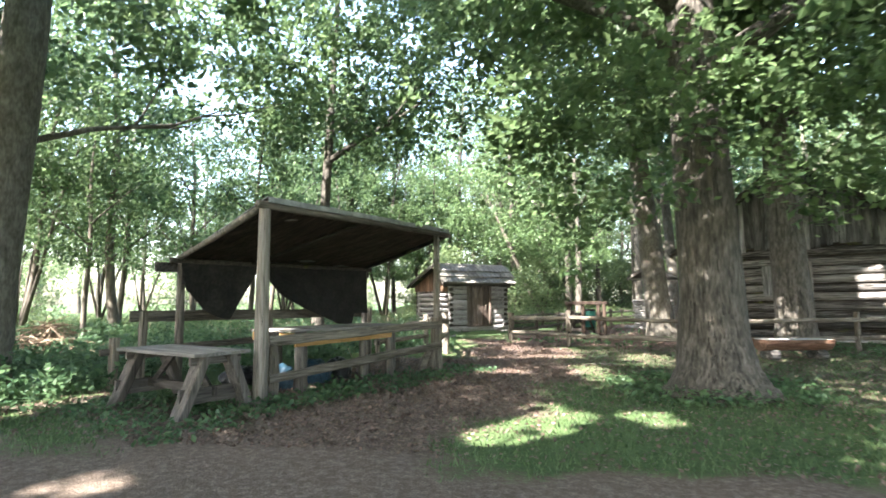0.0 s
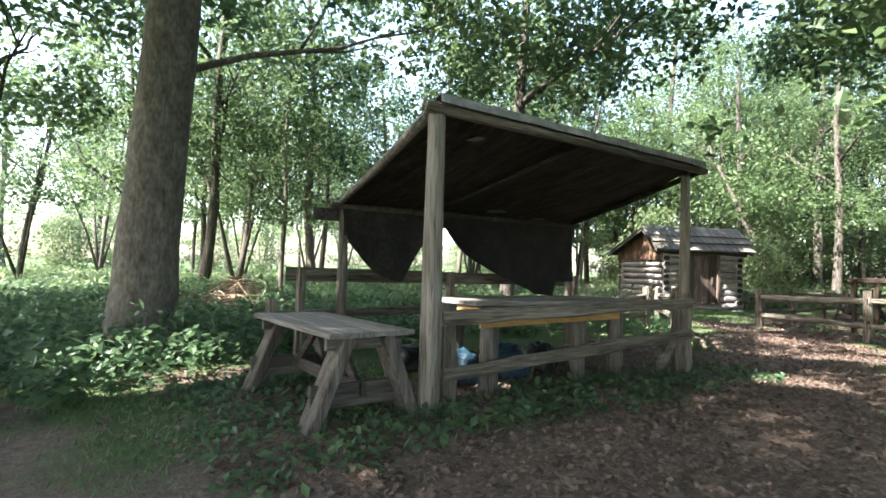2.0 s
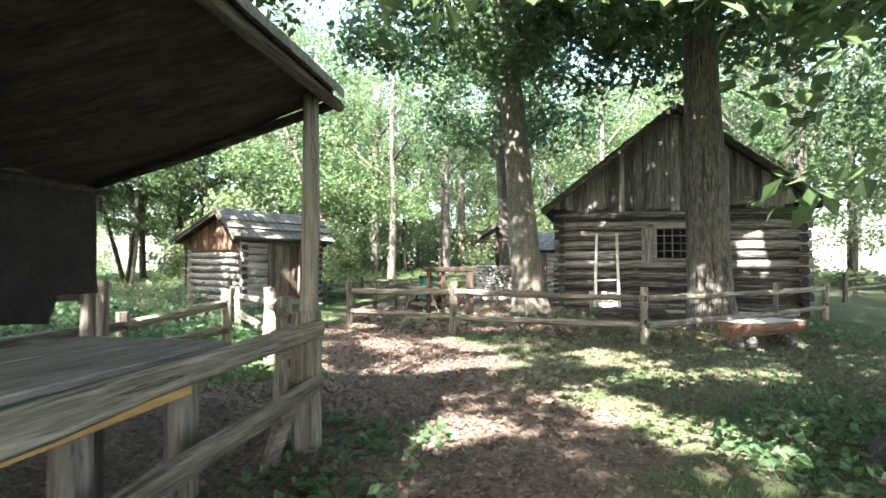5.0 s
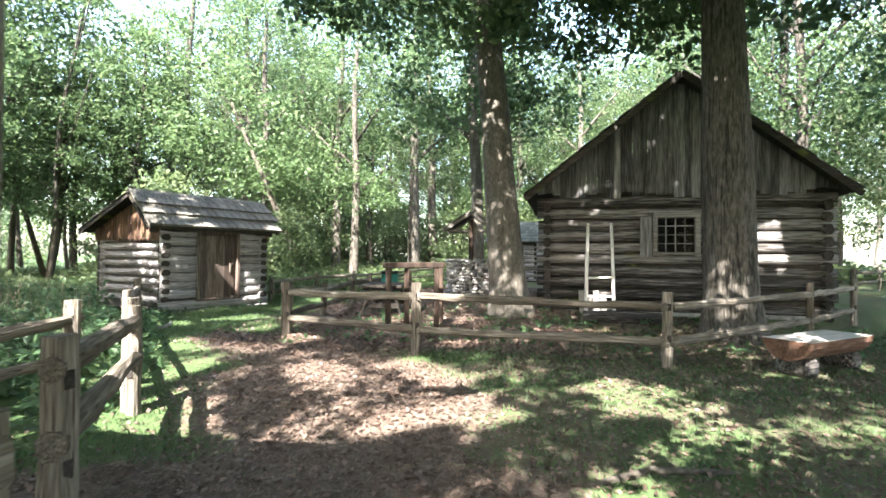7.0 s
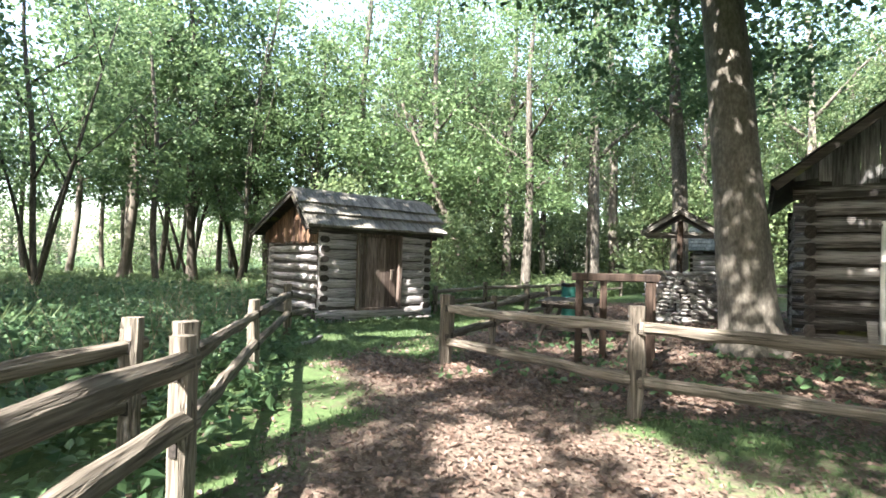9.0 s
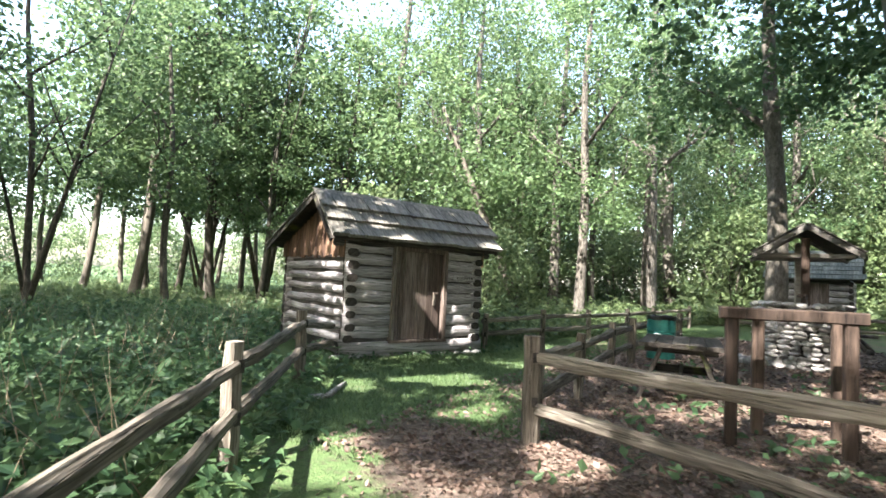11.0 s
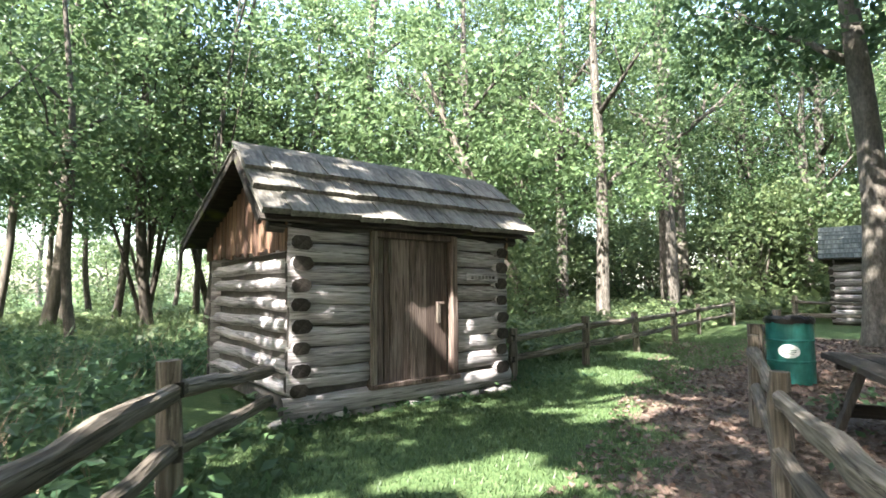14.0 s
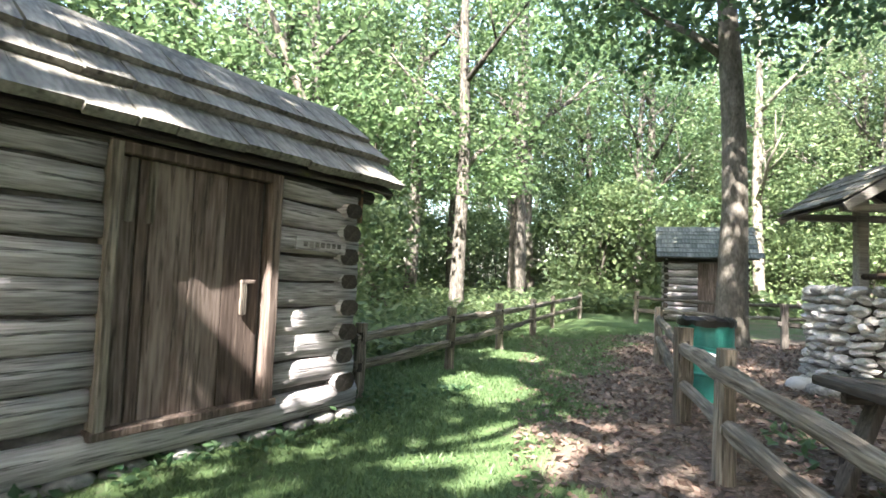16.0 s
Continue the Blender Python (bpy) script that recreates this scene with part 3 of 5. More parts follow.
def boards_up(parent, x0, x1, foot, top_at, y, width, material, name="board", thick=0.025, ragged=0.04):
    """Upright boards side by side in the plane y, from foot to the height top_at(x)."""
    s = x0
    while s < x1 - 0.03:
        w = min(width * random.uniform(0.7, 1.25), x1 - s)
        bm = bmesh.new()
        z0, yo = foot + random.uniform(-ragged, ragged), y + random.uniform(-0.012, 0.012)
        za, zb = top_at(s + 0.004), top_at(s + w - 0.004)
        if max(za, zb) - z0 > 0.06:
            za, zb = max(za, z0 + 0.03), max(zb, z0 + 0.03)
            f = [bm.verts.new(p) for p in ((s + 0.005, yo, z0), (s + w - 0.005, yo, z0 + random.uniform(-0.02, 0.02)), (s + w - 0.005, yo, zb), (s + 0.005, yo, za))]
            bk = [bm.verts.new(v.co + Vector((0, thick, 0))) for v in f]
            bm.faces.new(f[::-1]); bm.faces.new(bk)
            for i in range(4):
                bm.faces.new((f[i], f[(i + 1) % 4], bk[(i + 1) % 4], bk[i]))
            bmesh.ops.recalc_face_normals(bm, faces=bm.faces)
            part(name, bm, material, parent)
        else:
            bm.free()
        s += w


def shed():
    """Small log shed with a steep short front roof and a long back one."""
    L, D, EZ, RY, RZ = 3.5, 3.45, 2.3, 0.92, 3.28
    s = empty("log_shed", pose(-13.94, 20.47, 0, 0, 0, 64), "weathered grey log shed with split shingles and brown plank door", "shed")
    front = part("wall", box_bm(0.08, 0.10, 0.05, L - 0.08, 0.14, 2.2), M_CHINK, s, "grey hewn-log front wall with dark joints")
    D0, D1, h = 1.09, 2.47, 0.243
    for i in range(9):
        z = 0.24 + i * h
        r = h * 0.5
        if i == 0:
            put_log(front, -0.02, 0.09, 0.17, L + 0.06, 0.135, M_LOG, flat=0.7)
            continue
        put_log(front, random.uniform(0.0, 0.05), 0.07, z, D0 - 0.02, r * random.uniform(0.97, 1.08), M_LOG, flat=0.34)
        put_log(front, D1, 0.07, z, L - D1 + random.uniform(-0.05, 0.0), r * random.uniform(0.97, 1.08), M_LOG, flat=0.34)
    sides = []
    for k, x in enumerate((0.17, L - 0.17)):
        w = part("wall", box_bm(x - 0.02, 0.15, 0.05, x + 0.02, D - 0.15, 2.1), M_CHINK, s, "log side wall with projecting log ends")
        for i in range(8):
            put_log(w, x, -0.012 + random.uniform(-0.02, 0.02), 0.36 + i * h, D + 0.06, h * random.uniform(0.32, 0.4), M_LOG, rz=90, flat=1.5)
        sides.append(w)
    back = part("wall", box_bm(0.08, D - 0.14, 0.05, L - 0.08, D - 0.1, 2.2), M_CHINK, s)
    for i in range(9):
        put_log(back, 0, D - 0.08, 0.24 + i * h, L, h * 0.5, M_LOG)

    def roof_z(y):
        return RZ - 0.05 - (RY - y) * (RZ - EZ) / (RY + 0.1) if y < RY else RZ - 0.05 - (y - RY) * (RZ - 2.28) / (D + 0.45 - RY)

    for k, x in enumerate((0.02, L - 0.02)):
        g = part("gable", box_bm(x - 0.012, 0.5, 2.25, x + 0.012, 1.6, 2.6), M_DARKBOARD, s, "red-brown upright gable boards")
        holder = g
        st = 0.03
        while st < D - 0.02:
            w = random.uniform(0.13, 0.22)
            z0, zt = 1.98 + random.uniform(-0.03, 0.05), roof_z(st + w / 2) - 0.05
            if zt > z0 + 0.05:
                xo = x + (-0.03 if k == 0 else 0.03) + random.uniform(-0.008, 0.008)
                part("board", one(beam, (xo, st + w / 2, z0), (xo, st + w / 2, zt), 0.028, w - 0.012, up=(0, 1, 0), bevel=0.05), M_REDBOARD, holder)
            st += w
    slope = Vector((0, -(RY + 0.1), -(RZ - EZ))).normalized()
    shingle_slope(s, (-0.36, RY, RZ), (L + 0.37, RY, RZ), slope, 3, 0.475, 0.27, M_SHINGLE, thick=0.075, tilt=(3.2, 4.2), jump=0.012)
    bslope = Vector((0, D + 0.45 - RY, -(RZ - 2.28))).normalized()
    shingle_slope(s, (-0.36, RY, RZ), (L + 0.37, RY, RZ), bslope, 6, 0.53, 0.34, M_SHINGLE, thick=0.03)
    part("ridge_board", one(beam, (-0.38, RY - 0.05, RZ + 0.035), (L + 0.39, RY - 0.05, RZ + 0.035), 0.2, 0.028, up=slope.cross(Vector((1, 0, 0))), n=8, wob=0.006), M_SHINGLE, s, "mossy ridge board")
    for x in (-0.34, L + 0.35):
        part("verge_rafter", one(beam, (x, RY, RZ - 0.07), (x, -0.05, EZ - 0.03), 0.045, 0.09), M_DARKBOARD, s)
        part("verge_rafter", one(beam, (x, RY, RZ - 0.07), (x, D + 0.4, 2.2), 0.045, 0.09), M_DARKBOARD, s)
    part("eave_log", one(tube, [(-0.2, 0.1, 2.24), (L / 2, 0.09, 2.25), (L + 0.2, 0.1, 2.24)], [0.07] * 3, 8), M_LOGDK, s, smooth=True)
    door = part("door", box_bm(D0 + 0.1, 0.145, 0.32, D1 - 0.12, 0.17, 2.16), M_DARKBOARD, s, "brown weathered plank door, shut")
    for a, b in ((0.1, 0.21), (0.22, 0.3), (0.31, 0.62), (0.62, 0.9), (0.9, 1.24)):
        part("plank", one(beam, (D0 + (a + b) / 2, 0.08 + random.uniform(-0.006, 0.006), 0.33), (D0 + (a + b) / 2, 0.08, 2.17), b - a - 0.008, 0.03, up=(0, 1, 0), n=4, wob=0.003, bevel=0.08), M_DOOR, door)
    for a in (0.16, 0.3):
        part("batten", one(beam, (D0 + a, 0.055, 1.72), (D0 + a + 0.01, 0.055, 2.17), 0.05, 0.03, up=(0, 1, 0)), M_FPOST, door)
    part("handle", one(beam, (D1 - 0.3, 0.04, 1.05), (D1 - 0.3, 0.04, 1.3), 0.045, 0.035, up=(0, 1, 0), n=3, wob=0.004), M_FPOST, door, "carved wooden door pull")
    part("latch", one(beam, (D1 - 0.32, 0.05, 1.32), (D1 - 0.2, 0.05, 1.32), 0.04, 0.03), M_DOOR, door)
    part("door_frame", one(beam, (D0 + 0.035, 0.05, 0.28), (D0 + 0.035, 0.05, 2.25), 0.07, 0.16, up=(0, 1, 0), n=5, wob=0.004), M_FPOST, s, "grey-brown door post")
    part("door_frame", one(beam, (D1 - 0.05, 0.06, 0.28), (D1 - 0.05, 0.06, 2.25), 0.1, 0.18, up=(0, 1, 0), n=5, wob=0.004), M_DOOR, s)
    part("door_sill", one(beam, (D0 - 0.02, 0.06, 0.3), (D1 + 0.02, 0.06, 0.3), 0.2, 0.06, n=4, wob=0.008), M_DOOR, s)
    part("lintel", one(beam, (D0, 0.07, 2.22), (D1, 0.07, 2.22), 0.16, 0.09), M_DOOR, s)
    sign = part("sign_board", one(beam, (2.6, -0.06, 1.68), (3.2, -0.06, 1.66), 0.022, 0.12, n=2, wob=0.002), M_LOG, s, "small grey name board with carved lettering")
    for q in range(7):
        part("letter_bar", one(beam, (2.68 + q * 0.068, -0.073, 1.675), (2.725 + q * 0.068, -0.073, 1.673), 0.006, 0.045), M_LOGDK, sign)
    for q in range(11):
        x = -0.02 + q * 0.35 + random.uniform(-0.06, 0.06)
        bm = bmesh.new()
        bmesh.ops.create_icosphere(bm, subdivisions=2, radius=0.11, matrix=pose(x, 0.08, 0.0) @ Matrix.Diagonal((1.6, 0.9, 0.7, 1)))
        for v in bm.verts:
            v.co += Vector([random.uniform(-0.015, 0.015) for _ in range(3)])
        part("foundation_stone", bm, M_STONEDK, s, smooth=True)
    part("eave_purlin", one(beam, (0.0, D - 0.1, 2.26), (L, D - 0.1, 2.26), 0.12, 0.1), M_LOGDK, s)


def cabin():
    """Large dark log house, gable end towards the trail."""
    W, D, HW, AZ = 7.9, 6.5, 3.3, 6.42
    c = empty("log_house", pose(-4.16, 22.4, 0.03, 0, 0, -6), "large old dark log house with board gable and small paned window", "house")
    x0, x1, A = 0.4, 7.5, W / 2
    f = part("wall", box_bm(x0 + 0.05, 0.2, 0.05, x1 - 0.05, 0.26, 3.3), M_DARKBOARD, c, "dark weathered log gable wall")
    # the wall is open behind the window
    h, W0, W1, WZ0, WZ1 = 0.315, 3.4, 4.35, 1.72, 2.66
    bpy.data.meshes.remove(f.data)
    bm = bmesh.new()
    for q in ((x0 + 0.05, 0.05, W0, 3.25), (W1, 0.05, x1 - 0.05, 3.25), (W0, 0.05, W1, WZ0), (W0, WZ1, W1, 3.25)):
        beam(bm, ((q[0] + q[2]) / 2, 0.23, q[1]), ((q[0] + q[2]) / 2, 0.23, q[3]), q[2] - q[0], 0.06, up=(0, 1, 0), bevel=0.01)
    f = part("wall", bm, M_DARKBOARD, c, "dark weathered log gable wall")
    for i in range(10):
        z = 0.26 + i * h
        r = 0.135 + random.uniform(-0.012, 0.014)
        if WZ0 - 0.12 < z < WZ1 + 0.12:
            put_log(f, x0 - 0.12, 0.13, z, W0 - x0 + 0.12, r, M_LOGDK, flat=0.5)
            put_log(f, W1, 0.13, z, x1 - W1 + 0.12, r, M_LOGDK, flat=0.5)
        else:
            put_log(f, x0 - 0.15, 0.13, z, x1 - x0 + 0.3, r, M_LOGDK, flat=0.5)
    for x in (x0 + 0.12, x1 - 0.12):
        w = part("wall", box_bm(x - 0.03, 0.2, 0.05, x + 0.03, D - 0.2, 3.2), M_DARKBOARD, c)
        for i in range(10):
            put_log(w, x, -0.08, 0.26 + (i + 0.5) * h - h, D + 0.2, 0.14, M_LOGDK, rz=90, flat=0.75)
    part("wall", box_bm(x0, D - 0.2, 0.05, x1, D - 0.05, 3.3), M_LOGDK, c)

    def top_at(x):
        return AZ - 0.12 - abs(x - A) * (AZ - HW) / A

    g = part("gable", box_bm(2.0, 0.27, 3.3, 6.0, 0.3, 4.4), M_DARKBOARD, c, "grey upright gable boards of uneven length")
    # unseen backing added to block the see-through slit below the gable boards
    part("tie_beam", box_bm(0.7, 0.27, 3.2, 7.2, 0.36, 3.5), M_DARKBOARD, c)
    boards_up(g, 0.25, W - 0.25, 3.27, top_at, 0.06, 0.24, M_GABLE, ragged=0.1)
    sl = math.hypot(A, AZ - HW)
    for sgn in (-1, 1):
        down = Vector((sgn * A, 0, -(AZ - HW))) / sl
        a, b = Vector((A, -0.35, AZ)), Vector((A, D + 0.3, AZ))
        shingle_slope(c, a, b, down, 8, (sl + 0.1) / 8, 0.45, M_DKSHINGLE, thick=0.03)
        part("verge_board", one(beam, Vector((A, -0.37, AZ - 0.08)), Vector((A, -0.37, AZ - 0.08)) + down * (sl + 0.1), 0.035, 0.16, n=5, wob=0.006), M_DARKBOARD, c)
    win = part("window", one(beam, (W0 - 0.06, 0.03, WZ1 + 0.05), (W1 + 0.06, 0.03, WZ1 + 0.05), 0.14, 0.13, n=3, wob=0.006), M_BOARD, c, "small paned window in a grey plank frame")
    part("window_frame", one(beam, (W0 - 0.05, 0.03, WZ0 - 0.1), (W0 - 0.05, 0.03, WZ1 + 0.08), 0.13, 0.13, up=(0, 1, 0)), M_BOARD, win)
    part("window_frame", one(beam, (W1 + 0.05, 0.03, WZ0 - 0.1), (W1 + 0.05, 0.03, WZ1 + 0.08), 0.13, 0.13, up=(0, 1, 0)), M_BOARD, win)
    part("window_sill", one(beam, (W0 - 0.1, 0.01, WZ0 - 0.03), (W1 + 0.1, 0.01, WZ0 - 0.03), 0.2, 0.07), M_BOARD, win)
    for k in (1, 2, 3):
        x = W0 + (W1 - W0) * k / 4
        part("muntin", one(beam, (x, 0.12, WZ0), (x, 0.12, WZ1), 0.028, 0.03, up=(0, 1, 0)), M_GABLE, win)
        z = WZ0 + (WZ1 - WZ0) * k / 4
        part("muntin", one(beam, (W0, 0.12, z), (W1, 0.12, z), 0.03, 0.028), M_GABLE, win)
    pane = part("pane", box_bm(W0, 0.135, WZ0, W1, 0.14, WZ1), GLASS, win)
    pane.visible_shadow = False
    # black sheet added close behind the glass in place of the unlit room
    part("window_curtain", box_bm(W0 - 0.1, 0.29, WZ0 - 0.1, W1 + 0.1, 0.31, WZ1 + 0.1), M_CLOTH, win, "black sheet standing in for the unlit room behind the panes")
    part("loft_floor", box_bm(x0 + 0.3, 0.4, 3.05, x1 - 0.3, D - 0.3, 3.1), M_DARKBOARD, c)
    part("shutter", one(beam, (W0 - 0.28, 0.0, WZ0 - 0.12), (W0 - 0.28, 0.0, WZ1), 0.3, 0.035, up=(0, 1, 0)), M_GABLE, c, "grey board shutter folded back")
    for z in (1.2, 2.4):
        part("floor_beam", one(beam, (x0 + 0.3, 3, z), (x1 - 0.3, 3, z), 0.1, 0.1), M_DARKBOARD, c)
    part("foundation", box_bm(x0, 0.1, -0.05, x1, D - 0.1, 0.12), M_STONE, c)


def small_shed():
    """Second log shed, far along the path."""
    L, D = 2.7, 2.6
    s = empty("log_shed", pose(-5.7, 38.6, gz(-4.5, 38.6), 0, 0, -12), "far log shed with greenish shingle roof and brown door", "shed")
    w = part("wall", box_bm(0.05, 0.1, 0, L - 0.05, 0.16, 2.2), M_CHINK, s, "log front wall with pale chinking")
    h = 0.26
    for i in range(8):
        put_log(w, 0, 0.06, 0.2 + i * h, 1.1, 0.12, M_LOG)
        put_log(w, 1.95, 0.06, 0.2 + i * h, L - 1.95, 0.12, M_LOG)
    for x in (0.05, L - 0.05):
        w = part("wall", box_bm(x - 0.06, 0.1, 0, x + 0.06, D, 2.2), M_LOGDK, s)
        for i in range(8):
            put_log(w, x, -0.05, 0.32 + i * h, D, 0.11, M_LOG, rz=90)
    part("wall", box_bm(0, D - 0.1, 0, L, D, 2.2), M_LOGDK, s)
    d = part("door", box_bm(1.1, 0.05, 0.3, 1.95, 0.1, 2.15), M_DOOR, s, "brown plank door, shut")
    part("handle", one(beam, (1.85, 0.02, 1.1), (1.85, 0.02, 1.35), 0.04, 0.04, up=(0, 1, 0)), M_WHITE, d)
    for sgn, y1 in ((-1, -0.35), (1, D + 0.35)):
        rz, ry = 3.55, D / 2
        down = Vector((0, y1 - ry, -1.25)).normalized()
        shingle_slope(s, (-0.3, ry, rz), (L + 0.3, ry, rz), down, 7, 0.295, 0.22, M_GREENSH, thick=0.03)
    for x in (0.1, L - 0.1):
        bm = bmesh.new()
        vs = [bm.verts.new(p) for p in ((x, 0.05, 2.15), (x, D - 0.05, 2.15), (x, D / 2, 3.42))]
        f = bm.faces.new(vs)
        bmesh.ops.solidify(bm, geom=[f], thickness=0.04)
        part("gable", bm, M_GABLE, s)


GLASS, nt_, n_, l_, b_ = nodes_of("old_window_glass")
b_.inputs["Base Color"].default_value = (0.9, 0.95, 0.93, 1)
b_.inputs["Roughness"].default_value = 0.06
b_.inputs["Transmission Weight"].default_value = 1.0
b_.inputs["IOR"].default_value = 1.2

shed()
cabin()
small_shed()


# ---- open shelter ----
def shelter():
    s = empty("lean_to_shelter", pose(0, 0, 0), "open lean-to shelter of grey posts under a black felt roof", "shelter")
    RA, RB = Vector((-6.08, 4.42, 2.88)), Vector((-6.16, 9.05, 2.93))
    RC, RD = Vector((-9.15, 4.86, 2.26)), Vector((-9.2, 9.72, 2.34))
    A, B = (-6.12, 4.46), (-6.27, 8.85)
    part("post", one(tube, [(A[0], A[1], -0.2), (A[0], A[1], 0.6), (A[0] - 0.01, A[1], 1.6), (A[0] - 0.02, A[1] + 0.01, 2.84)], [0.105, 0.1, 0.09, 0.08], 12, 0.03), M_POST, s, "tall peeled grey post with a crack", smooth=True)
    part("post", one(beam, (B[0], B[1], -0.2), (B[0] - 0.02, B[1], 1.12), 0.19, 0.2, up=(0, 1, 0), n=4, wob=0.012, bevel=0.2), M_FPOST, s, "thick square post foot")
    part("post", one(tube, [(B[0], B[1], 1.0), (B[0] + 0.01, B[1], 1.9), (B[0] - 0.02, B[1] + 0.03, 2.9)], [0.075, 0.07, 0.06], 10, 0.04), M_POST, s, smooth=True)
    for p, h in ((RC, 2.2), (RD, 2.3)):
        part("post", one(tube, [(p.x - 0.06, p.y + 0.1, -0.2), (p.x - 0.06, p.y + 0.1, 1.2), (p.x - 0.05, p.y + 0.08, h)], [0.08, 0.075, 0.065], 9, 0.04), M_POST, s, smooth=True)
    # roof: felt skin with a sagging underside, turned edge in front
    bm = bmesh.new()
    NU, NV = 22, 14
    g = []
    for i in range(NU + 1):
        for j in range(NV + 1):
            u, v = i / NU, j / NV
            p = (RA.lerp(RB, u)).lerp(RC.lerp(RD, u), v)
            sag = -0.05 * math.sin(math.pi * v) * (0.6 + 0.4 * math.sin(9 * u)) - 0.03 * noise.noise(Vector((u * 9, v * 7, 3)))
            g.append(bm.verts.new(p + Vector((0, 0, sag))))
    for i in range(NU):
        for j in range(NV):
            k = i * (NV + 1) + j
            bm.faces.new((g[k], g[k + NV + 1], g[k + NV + 2], g[k + 1])).smooth = True
    roof = part("roof", bm, M_UNDER, s, "dark brown tar-felt roof sheet, sagging between poles")
    md = roof.modifiers.new("thick", "SOLIDIFY"); md.thickness = 0.03; md.offset = 1
    bm = bmesh.new()
    up = Vector((0, 0, 0.075))
    g = []
    for i in range(31):
        for j, (v, dz) in enumerate(((-0.035, -0.05), (-0.03, 0.035), (0.0, 0.05), (0.25, 0.03), (0.6, 0.02), (1.02, 0.02))):
            u = i / 30
            p = (RA.lerp(RB, u)).lerp(RC.lerp(RD, u), v)
            g.append(bm.verts.new(p + Vector((0, 0, dz + 0.012 * noise.noise(Vector((u * 20, v * 5, 1)))))))
    for i in range(30):
        for j in range(5):
            k = i * 6 + j
            bm.faces.new((g[k], g[k + 6], g[k + 7], g[k + 1])).smooth = True
    sk = part("roofing_sheet", bm, M_FELT, s, "grey mineral roofing turned over the front edge")
    sk.modifiers.new("thick", "SOLIDIFY").thickness = 0.008
    part("front_pole", one(tube, [RA + Vector((0, -0.12, -0.06)), RA.lerp(RB, 0.5) + Vector((0, 0, -0.05)), RB + Vector((0, 0.12, -0.06))], [0.06, 0.055, 0.05], 9, 0.05), M_POST_Y, s, smooth=True)
    part("side_pole", one(tube, [RA + Vector((0, 0, -0.05)), RA.lerp(RC, 0.5) + Vector((0, 0, -0.06)), RC + Vector((-0.15, 0, -0.05))], [0.05, 0.05, 0.045], 9, 0.06), M_POST, s, smooth=True)
    # these three poles are dark board: the roof's shade is in their colour
    part("side_pole", one(tube, [RB + Vector((0, 0, -0.07)), RB.lerp(RD, 0.5) + Vector((0, 0, -0.08)), RD + Vector((-0.1, 0, -0.06))], [0.045, 0.045, 0.04], 9, 0.06), M_DARKBOARD, s, smooth=True)
    part("rafter", one(tube, [RA.lerp(RB, 0.45) + Vector((0, 0, -0.07)), RC.lerp(RD, 0.3) + Vector((0, 0, -0.09))], [0.035, 0.032], 8, 0.05), M_DARKBOARD, s, smooth=True)
    part("back_pole", one(tube, [RC + Vector((0.1, -0.2, -0.06)), RD + Vector((0.1, 0.15, -0.06))], [0.05, 0.05], 8, 0.05), M_DARKBOARD, s, smooth=True)
    # hanging cloth along the back: two drapes parted like a curtain
    for name, e0, e1, low in (("drape", 0.0, 0.34, lambda k: 1.78 - 0.05 * math.sin(3 * k) if k < 0.05 else 1.75 - 0.62 * math.sin(min(1, k / 0.62) * math.pi / 2) if k < 0.62 else 1.13 + (k - 0.62) / 0.38 * 1.1),
                              ("drape", 0.345, 1.0, lambda k: 2.22 - 1.3 * (min(1, k / 0.72)) ** 0.55 if k < 0.72 else 0.92 + 0.02 * math.sin(20 * k) if k < 0.86 else 1.18)):
        bm = bmesh.new()
        g = []
        for i in range(41):
            k = i / 40
            u = e0 + (e1 - e0) * k
            t_ = RC.lerp(RD, u) + Vector((0.1, 0, -0.02))
            zl = min(low(k), t_.z - 0.02)
            for j in range(11):
                v = j / 10
                fold = 0.05 * math.sin(18 * u + 2 * v) * v + 0.05 * noise.noise(Vector((u * 14, v * 3, 5)))
                g.append(bm.verts.new((t_.x + fold, t_.y, t_.z + (zl - t_.z) * v)))
        for i in range(40):
            for j in range(10):
                q = i * 11 + j
                bm.faces.new((g[q], g[q + 11], g[q + 12], g[q + 1])).smooth = True
        d = part(name, bm, M_CLOTH, s, "black felt drape hanging in folds")
        d.modifiers.new("thick", "SOLIDIFY").thickness = 0.012
    part("back_beam", one(beam, (-9.24, 4.5, 2.08), (-9.26, 9.95, 2.16), 0.05, 0.17, n=5, wob=0.006), M_DARKBOARD, s)
    # pale plate painted as the spot of light from a roof hole
    part("torn_patch", one(beam, (-6.5, 5.16, 2.74), (-6.5, 5.27, 2.742), 0.2, 0.006), M_BOARD, s, "pale patch standing in for light through a hole in the felt")
    # rails
    part("plank", one(beam, (-9.42, 4.2, 1.22), (-9.5, 10.25, 1.18), 0.05, 0.2, n=6, wob=0.006), M_RAIL_Y, s, "thick back plank")
    for y in (4.4, 7.0, 10.1):
        part("back_post", one(beam, (-9.36, y, -0.1), (-9.36, y, 1.3), 0.13, 0.1, up=(0, 1, 0), n=3, wob=0.01), M_FPOST, s)
    part("rail", one(beam, (-9.75, 3.9, 0.6), (-9.7, 10.8, 0.7), 0.08, 0.12, n=8, wob=0.015), M_RAIL_Y, s)
    part("stub_post", one(beam, (-9.7, 4.1, -0.1), (-9.7, 4.1, 0.85), 0.14, 0.12, up=(0, 1, 0), n=3, wob=0.012), M_FPOST, s)
